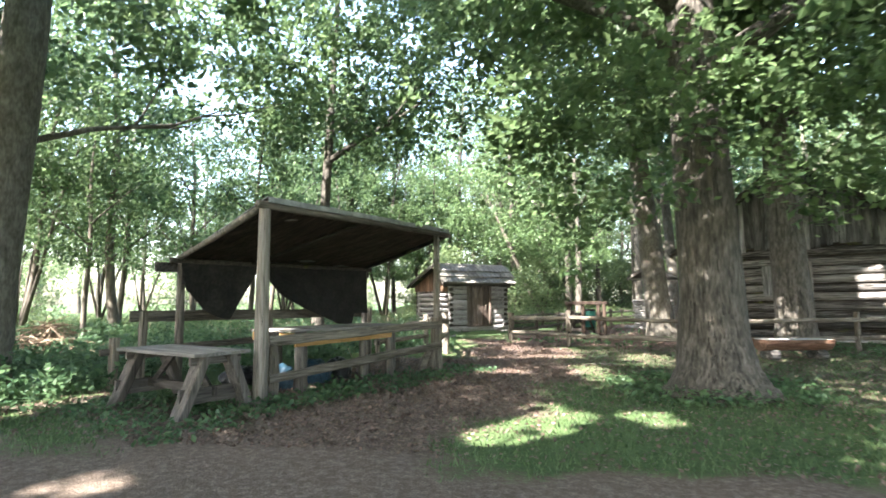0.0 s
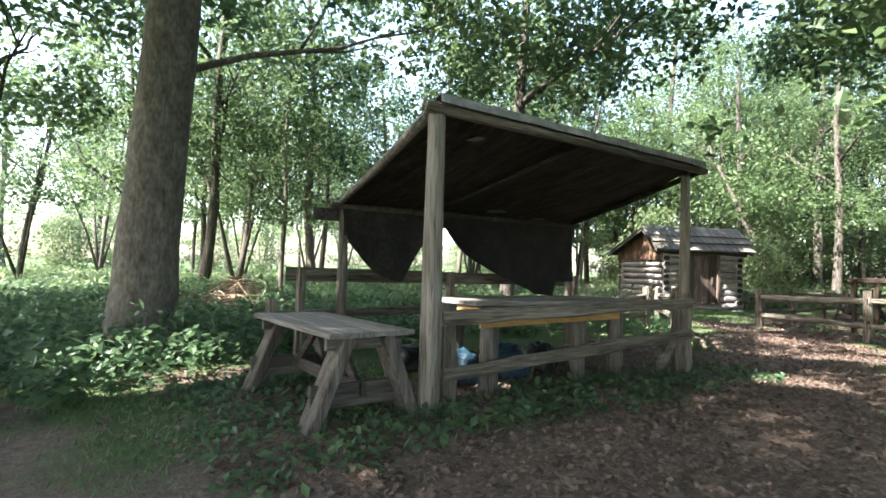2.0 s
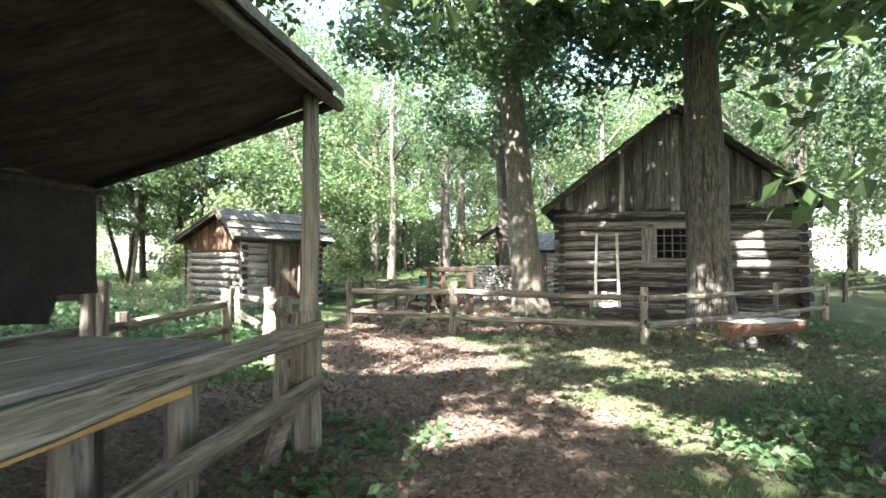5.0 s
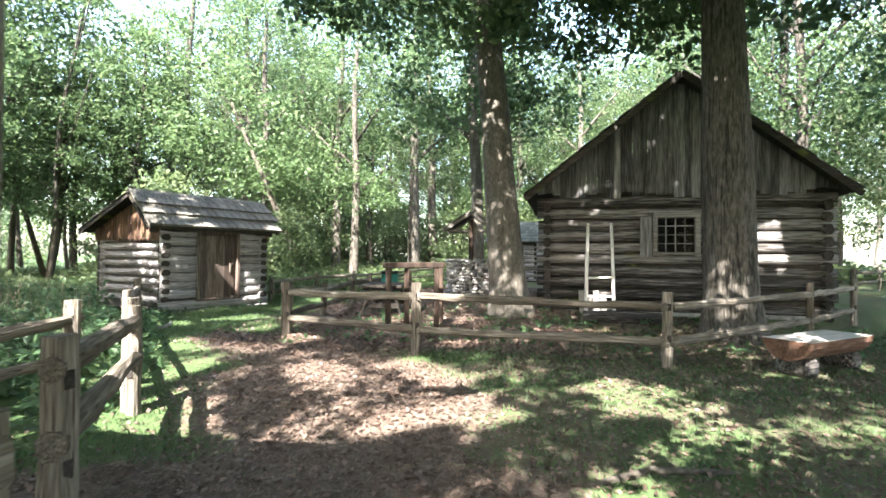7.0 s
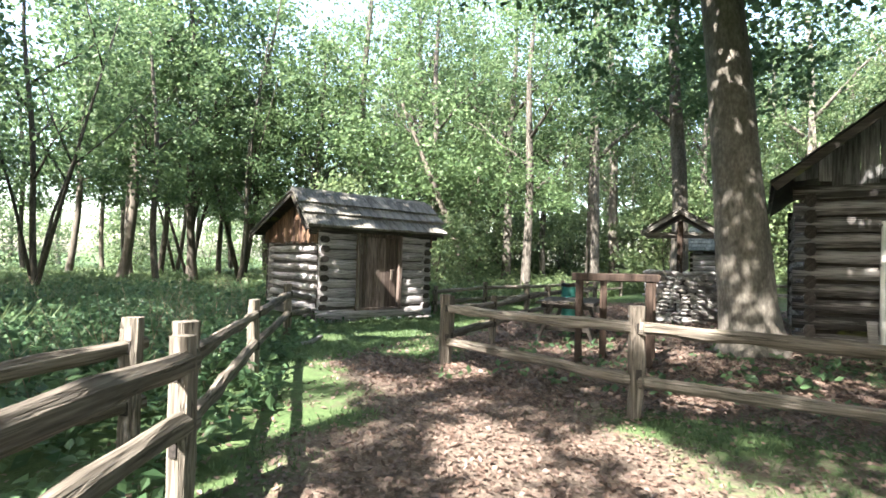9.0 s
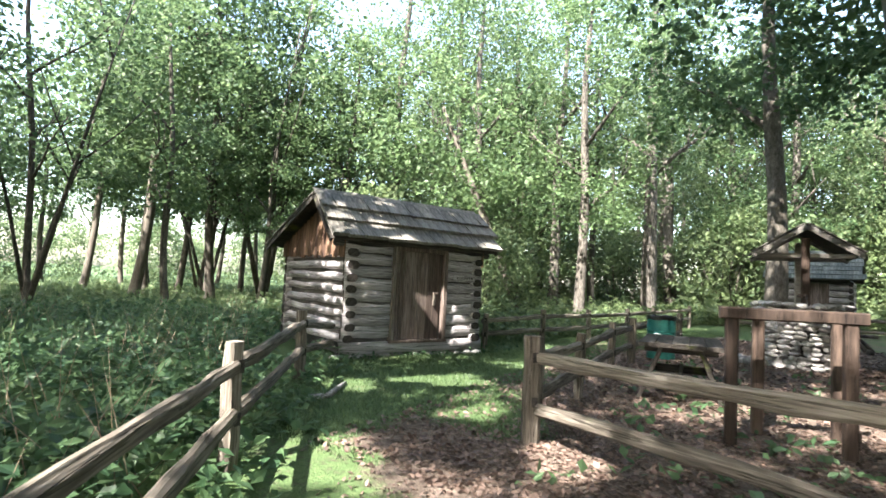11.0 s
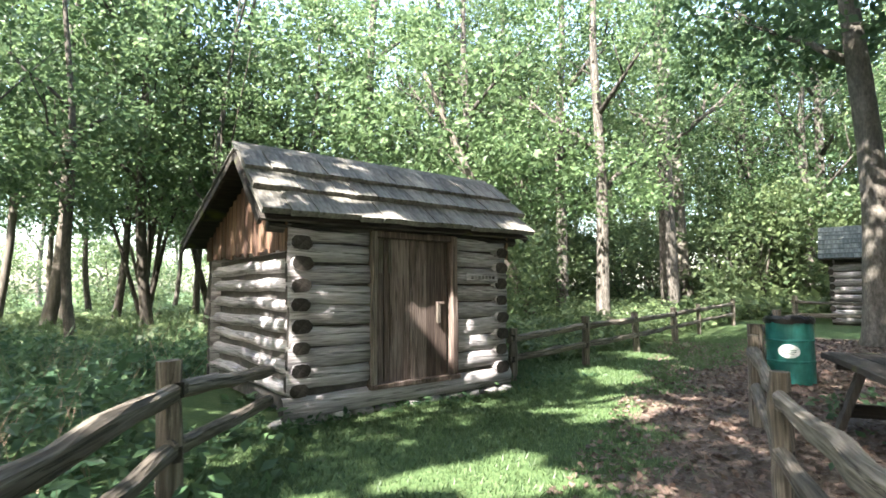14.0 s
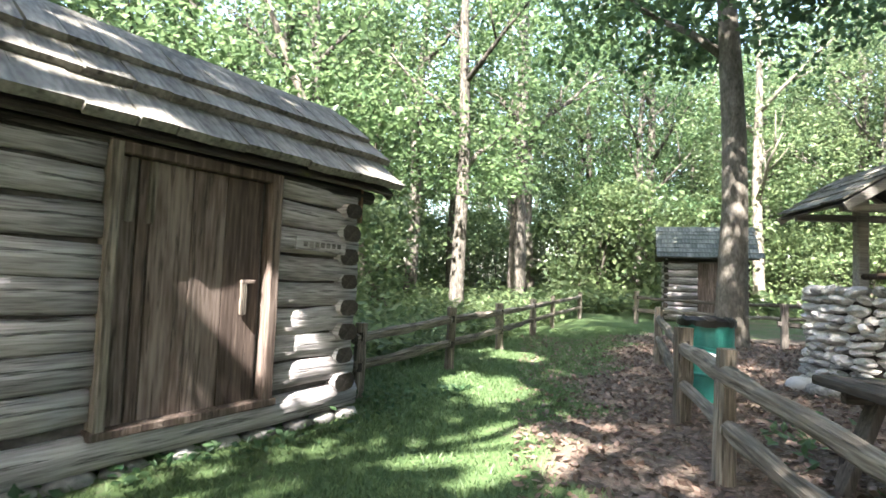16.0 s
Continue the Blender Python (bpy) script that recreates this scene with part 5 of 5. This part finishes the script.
tree(-4.65, 21.7, 17, 0.50, (8.5, 18, 6.8, 400, 0.42, 76, 0.16), "tall grey-barked tree leaning beside the log house", lean=(-0.085, 0.0), bark=M_BARKLT, limbs=[(9, 0.5, 0.6, 5, 0.16), (10.5, 3.4, 0.6, 5, 0.16)], flare=1.35, seed=2)
tree(-0.2, 18.75, 16, 0.54, (7.0, 17, 7, 480, 0.42, 80, 0.16), "thick straight oak in front of the log house", lean=(-0.03, 0.0), limbs=[(7, 0.4, 0.4, 5, 0.18), (8.2, 3.4, 0.5, 5, 0.18)], flare=1.3, seed=3, name="oak_tree")
tree(-11.18, 2.6, 15, 0.47, (6.5, 16, 5.8, 280, 0.40, 80, 0.145), "large smooth grey tree among the weeds", lean=(0.02, 0.045), bark=M_BARKLT, limbs=[(4.2, 1.6, 0.35, 4.5, 0.07), (5.5, -1.5, 0.5, 4.5, 0.15), (7, 3.0, 0.5, 4, 0.15)], flare=1.18, seed=4)
tree(-11.15, 43.2, 19, 0.44, (9, 19, 6, 130, 0.5, 56, 0.16), "tall straight tree behind the rail fence", bark=M_BARK, limbs=[(8, 0.2, 0.7, 5, 0.16), (9, 3.0, 0.7, 5, 0.16)], flare=1.3, seed=5)
tree(-6.15, 31.1, 14, 0.33, (7.0, 16, 5, 260, 0.45, 64, 0.15), "slender grey tree beyond the drum", lean=(-0.01, 0.0), bark=M_BARKLT, limbs=[(6.5, 2.6, 0.7, 4, 0.12)], flare=1.3, bend=0.12, seed=6)
tree(-14.4, 32.4, 9, 0.2, (4.5, 11, 3.0, 70, 0.45, 50, 0.14), "leaning tree behind the log shed", lean=(-0.4, -0.12), bark=M_BARKDK, limbs=[(3.5, 2.6, 0.9, 3, 0.08)], flare=1.3, seed=7)
# unseen trees behind and beside the walker, added to cast shade
for k, (x, y) in enumerate(((-5.5, -6.5), (1.5, -5.5), (7.0, 2.0), (-15.5, -5.0), (4.8, 13.2), (-10.0, -9.5), (-2.0, -11.0))):
    tree(x, y, 14, 0.4, (6.5, 16, 6.8, 310, 0.46, 70, 0.18), "unseen broad-leaved tree added to shade the yard", limbs=[(6, 1.0 + k, 0.5, 4, 0.14), (7, 4.0 + k, 0.5, 4, 0.14)], seed=20 + k, group="trees round the yard")

# tree added to dapple shed and lawn; the shelter hides its trunk
tree(-15.3, 13.6, 15, 0.24, (7.5, 17, 6.4, 500, 0.43, 72, 0.155), "tall tree added west of the fence to shade the shed", lean=(0.03, 0.03), bark=M_BARK, limbs=[(7, 0.6, 0.5, 5, 0.14), (8, 2.0, 0.5, 5, 0.14)], flare=1.3, seed=31)

# woodland: a few models, set out as copies
models = []
for k, (kind, h, r, crown, bark, lm) in enumerate((
        ("tall", 17, 0.28, (5.0, 18, 4.2, 135, 0.48, 62, 0.125), M_BARK, M_LEAF),
        ("tall", 19, 0.34, (6.5, 20, 5.0, 145, 0.5, 62, 0.135), M_BARKLT, M_LEAFLT),
        ("tall", 15, 0.24, (3.0, 16, 3.8, 135, 0.46, 60, 0.12), M_BARK, M_LEAFLT),
        ("slim", 13, 0.15, (4.6, 14, 3.1, 125, 0.42, 46, 0.135), M_BARKDK, M_LEAF),
        ("slim", 12, 0.12, (4.2, 13, 2.9, 100, 0.42, 44, 0.13), M_BARKDK, M_LEAF),
        ("bush", 3.2, 0.05, (0.4, 4.0, 1.9, 70, 0.36, 46, 0.12), M_BARKDK, M_LEAFLT),
        ("lone", 13, 0.17, (4.8, 14, 3.4, 150, 0.42, 48, 0.135), M_BARKDK, M_LEAF))):
    label = {"tall": "tall woodland tree with a high uneven crown", "slim": "slim dark-stemmed woodland tree in a clump of stems", "lone": "single slim dark-stemmed woodland tree", "bush": "leafy green woodland shrub in the undergrowth"}[kind]
    name = {"tall": "woodland_tree", "slim": "slim_tree", "lone": "slim_tree", "bush": "shrub"}[kind]
    limbs = [(h * q, 2.4 * i + k, 0.7, h * 0.22, r * 0.45) for i, q in enumerate((0.35, 0.45, 0.55, 0.62))]
    if kind == "slim":
        limbs += [(0.15, 1.1 * k, 1.28, h * 0.8, r * 0.8), (0.25, 2.2 + k, 1.2, h * 0.75, r * 0.7), (0.2, 4.4 + k, 1.33, h * 0.8, r * 0.6)]
    t = tree(-200 + 12 * k, -200, h, r, crown, label, lean=((0.03, 0.05, -0.02, 0.09, -0.1, 0.2, 0.06)[k], 0.02), bark=bark, leafm=lm, limbs=limbs if kind != "bush" else [(0.3, 1.0, 1.1, 2.2, 0.03), (0.3, 3.2, 1.0, 2.2, 0.03), (0.3, 5.1, 1.0, 2.2, 0.03)], flare=1.3, bend=0.15 if kind != "bush" else 0, seed=40 + k, category="shrub" if kind == "bush" else "tree", group="woodland", name=name)
    models.append(t)


def free(x, y):
    return not (-14.5 < x < 6 and -8 < y < 34) and not (-12.5 < x < 4 and 30 < y < 46)


spots = []
rg = np.random.default_rng(5)


def plant(kinds, n_, area, gap, scale=(0.85, 1.2)):
    made = tries = 0
    while made < n_ and tries < 4000:
        tries += 1
        x, y = rg.uniform(area[0], area[1]), rg.uniform(area[2], area[3])
        if not free(x, y) or any((x - a) ** 2 + (y - b) ** 2 < gap * gap for a, b in spots):
            continue
        spots.append((x, y))
        k = int(rg.choice(kinds))
        s_ = rg.uniform(*scale)
        ob = copy_thing(models[k], pose(x, y, -0.03, 0, 0, rg.uniform(0, 360)))
        ob.scale = (s_, s_, s_ * rg.uniform(0.9, 1.1))
        made += 1


plant((0, 1, 2), 46, (-30, 16, 33, 75), 3.6)
plant((0, 1, 2), 16, (6, 26, 22, 48), 3.4)
plant((0, 1), 16, (-6, 14, 46, 62), 2.8)
plant((0, 1), 4, (9, 26, 4, 22), 4.5)
# stems at the meadow's edge, single and in clumps
for k, (x, y, m_, s_, rz) in enumerate((
        (-24.3, 5.8, 6, 1.25, 20), (-26.4, 7.6, 3, 0.9, 80), (-25.3, 10.8, 6, 1.3, 200), (-20.5, 7.7, 6, 0.6, 140), (-24.8, 3.4, 6, 0.8, 300),
        (-19.5, -0.5, 6, 1.0, 40), (-31.5, 13.5, 6, 1.0, 100), (-30.2, 26.2, 6, 1.35, 10), (-31.6, 27.6, 6, 1.2, 150), (-27.6, 28.2, 6, 1.2, 250),
        (-26.7, 30.2, 3, 1.15, 30), (-28.9, 28.9, 4, 1.1, 210), (-24.5, 28.0, 6, 0.7, 60), (-23.2, 31.5, 6, 0.9, 320), (-33.5, 20.0, 4, 1.0, 0),
        (-29.0, 16.5, 6, 0.9, 270), (-26.0, 20.5, 4, 0.95, 130), (-24.5, 24.0, 6, 0.8, 190), (-21.0, 14.5, 6, 0.75, 350), (-17.5, 39.0, 3, 0.9, 120))):
    spots.append((x, y))
    ob = copy_thing(models[m_], pose(x, y, -0.03, 0, 0, rz))
    ob.scale = (s_, s_, s_)
plant((3, 4, 6, 6), 22, (-46, -30, -6, 46), 3.2)
plant((0, 2), 10, (-26, -14, 33, 46), 3.2)
plant((5,), 26, (-34, 14, 44, 60), 2.2, (0.9, 1.6))
plant((5,), 14, (-8, 14, 46, 56), 1.8, (1.0, 1.7))
plant((5,), 16, (-60, -40, -10, 60), 3.0, (1.0, 1.6))
plant((5,), 10, (-24, -15.5, 26, 44), 2.0, (0.7, 1.2))
plant((0, 2, 2), 24, (-95, -55, -40, 100), 6.0, (1.0, 1.3))
plant((0, 1, 2), 16, (-60, 60, 75, 100), 6.0, (1.1, 1.4))
# unseen trees behind the start, added for their shade
plant((0, 1), 10, (-25, 25, -30, -10), 6.0)
for t in models:
    for o in (*t.children_recursive, t):
        bpy.data.objects.remove(o)

# ---- undergrowth ----
def scatter(n_, area, keep, rg):
    x, y = rg.uniform(area[0], area[1], n_), rg.uniform(area[2], area[3], n_)
    k = keep(x, y)
    return x[k], y[k]


def weedy(x, y):
    """Tall weeds west of the fence and round the shelter's far side."""
    line = np.interp(y, [-8, 1, 3, 4.5, 10.5, 12.6, 15.6, 19.0, 21, 25, 45], [-7.2, -7.5, -8.7, -9.7, -10.0, -9.6, -11.4, -14.2, -17.6, -17.0, -17.0])
    return x < line


def beyond(x, y):
    """Weeds east of the lawn path and behind the shed."""
    line = np.interp(y, [24, 26.5, 32, 37.5, 45], [-13.2, -12.3, -11.0, -9.3, -6.0])
    return (x < line) & (y > 24)


def weeds(name, n_, area, keep, height, size, per, label, seed, material=None):
    rg = np.random.default_rng(seed)
    x, y = scatter(n_, area, keep, rg)
    patch = np.array([noise.noise(Vector((a * 0.5, b * 0.5, seed))) for a, b in zip(x, y)])
    h = height * np.clip(0.75 + 0.7 * patch + rg.normal(size=len(x)) * 0.18, 0.2, 1.7)
    c = np.stack([x, y, ground_z(x, y)], 1)
    c = np.repeat(c, per, 0)
    k = rg.uniform(0.15, 1, len(c))
    c[:, 2] += k * np.repeat(h, per)
    c[:, :2] += rg.normal(size=(len(c), 2)) * 0.09 * (0.4 + k[:, None])
    v, f = leaves(c, 0.03, 1, size, rg, up=0.9, long=1.7)
    ob = soup(name, v.tolist(), f.tolist(), material or M_WEED)
    return tagged(ob, label, "weeds", kind="stuff")


weeds("weeds", 15000, (-26, -7, -4, 26), lambda x, y: weedy(x, y) & (np.hypot(x + 9, y - 12) < 17), 0.62, 0.078, 11, "dense knee-high green weeds behind the rail fence", 1)
weeds("far_weeds", 11000, (-48, -12, -8, 50), lambda x, y: weedy(x, y) & (np.hypot(x + 9, y - 12) >= 16), 0.55, 0.2, 5, "tall green weeds of the wood edge", 2, M_LEAFLT)
weeds("path_side_weeds", 9000, (-20, -5, 24, 46), beyond, 0.85, 0.1, 9, "sunlit weeds beside the lawn path", 3, M_LEAFLT)
weeds("far_undergrowth", 9000, (-34, 22, 40, 75), lambda x, y: y > 40, 1.1, 0.26, 6, "green undergrowth of the woodland", 4, M_LEAFLT)
weeds("shelter_weeds", 850, (-8.4, -4.8, 2.6, 9.6), lambda x, y: (np.abs(x + 5.9) < 0.55) | (y < 4.6) & (x < -5.2), 0.14, 0.052, 10, "low green weeds along the shelter's foot", 5)
weeds("tree_foot_weeds", 500, (-3.2, 1.2, 7.8, 11.6), lambda x, y: np.hypot(x + 1.2, y - 9.6) < 1.7, 0.13, 0.06, 8, "low green weeds at the oak's foot", 6)
weeds("yard_weeds", 500, (-8.8, 3, 16.6, 31), lambda x, y: (x > -8.8) & (y < 24), 0.14, 0.08, 6, "sparse green seedlings on the leaf litter", 7)
weeds("fence_weeds", 900, (-15, -8, 11, 20.5), lambda x, y: np.abs(x - np.interp(y, [11, 12.6, 15.6, 20], [-8.4, -9.2, -11.0, -14.0])) < 0.6, 0.3, 0.08, 8, "green weeds growing through the rail fence", 8)
weeds("shed_foot_weeds", 700, (-15, -9, 18.5, 25), lambda x, y: np.abs((x + 13.94) * 0.899 - (y - 20.47) * 0.438) < 0.35, 0.1, 0.05, 8, "low green weeds at the shed's foot", 9)


def grass(name, n_, area, keep, height, label, seed, w=0.012, material=None):
    rg = np.random.default_rng(seed)
    x, y = scatter(n_, area, keep, rg)
    z = ground_z(x, y)
    m_ = len(x)
    a = rg.uniform(0, 6.283, m_)
    h = height * rg.uniform(0.5, 1.4, m_)
    lean_ = rg.uniform(0.2, 1.0, m_) * h
    b = rg.uniform(0, 6.283, m_)
    dx, dy = np.cos(a) * w, np.sin(a) * w
    tx, ty = np.cos(b) * lean_, np.sin(b) * lean_
    v = np.stack([np.stack([x - dx, y - dy, z - 0.005], 1), np.stack([x + dx, y + dy, z - 0.005], 1), np.stack([x + tx, y + ty, z + h], 1)], 1).reshape(-1, 3)
    f = np.arange(3 * m_).reshape(-1, 3)
    return tagged(soup(name, v.tolist(), f.tolist(), material or M_GRASS), label, "grass", kind="stuff")


def turfy(x, y):
    return rng.uniform(size=len(x)) < np.clip(lawn_at(x, y) * 1.5 - 0.45, 0, 1)


grass("lawn_grass", 120000, (-14.5, -7.5, 16, 34), lambda x, y: turfy(x, y) & ~weedy(x, y) & (seg_dist(x, y, LAWN) < 2.6), 0.045, "short trodden grass of the lawn path", 11, 0.008)
grass("yard_grass", 150000, (-9, 8, 1, 20), lambda x, y: turfy(x, y), 0.055, "short patchy grass of the yard", 12, 0.009)
grass("tall_grass", 60000, (-60, -16, -20, 60), lambda x, y: weedy(x, y), 0.6, "tall meadow grass past the trees", 13, 0.03)

grass("dry_stalks", 4200, (-22, -9, 8, 24), lambda x, y: weedy(x, y) & (np.sin(x * 1.1 + 2) * np.cos(y * 0.9) > 0.35), 0.95, "dry tan stalks standing among the weeds", 14, 0.006, M_BRUSH)


def litter(name, n_, area, keep, size, label, seed):
    rg = np.random.default_rng(seed)
    x, y = scatter(n_, area, keep, rg)
    c = np.stack([x, y, ground_z(x, y) + rg.uniform(0.004, 0.025, len(x))], 1)
    v, f = leaves(c, 0.0, 1, size, rg, up=1.2, long=1.5)
    return tagged(soup(name, v.tolist(), f.tolist(), M_LITTER), label, "leaf litter", kind="stuff")


litter("leaf_litter", 105000, (-10, 2, 2, 20), lambda x, y: (rng.uniform(size=len(x)) < 1.1 - 1.3 * lawn_at(x, y)) & (seg_dist(x, y, ROAD) > 1.4), 0.036, "dry brown oak leaves on the trail", 21)
litter("yard_litter", 60000, (-10.8, 0, 16, 32), lambda x, y: rng.uniform(size=len(x)) < 1.0 - 0.8 * lawn_at(x, y), 0.048, "dry brown leaves in the fenced yard", 22)
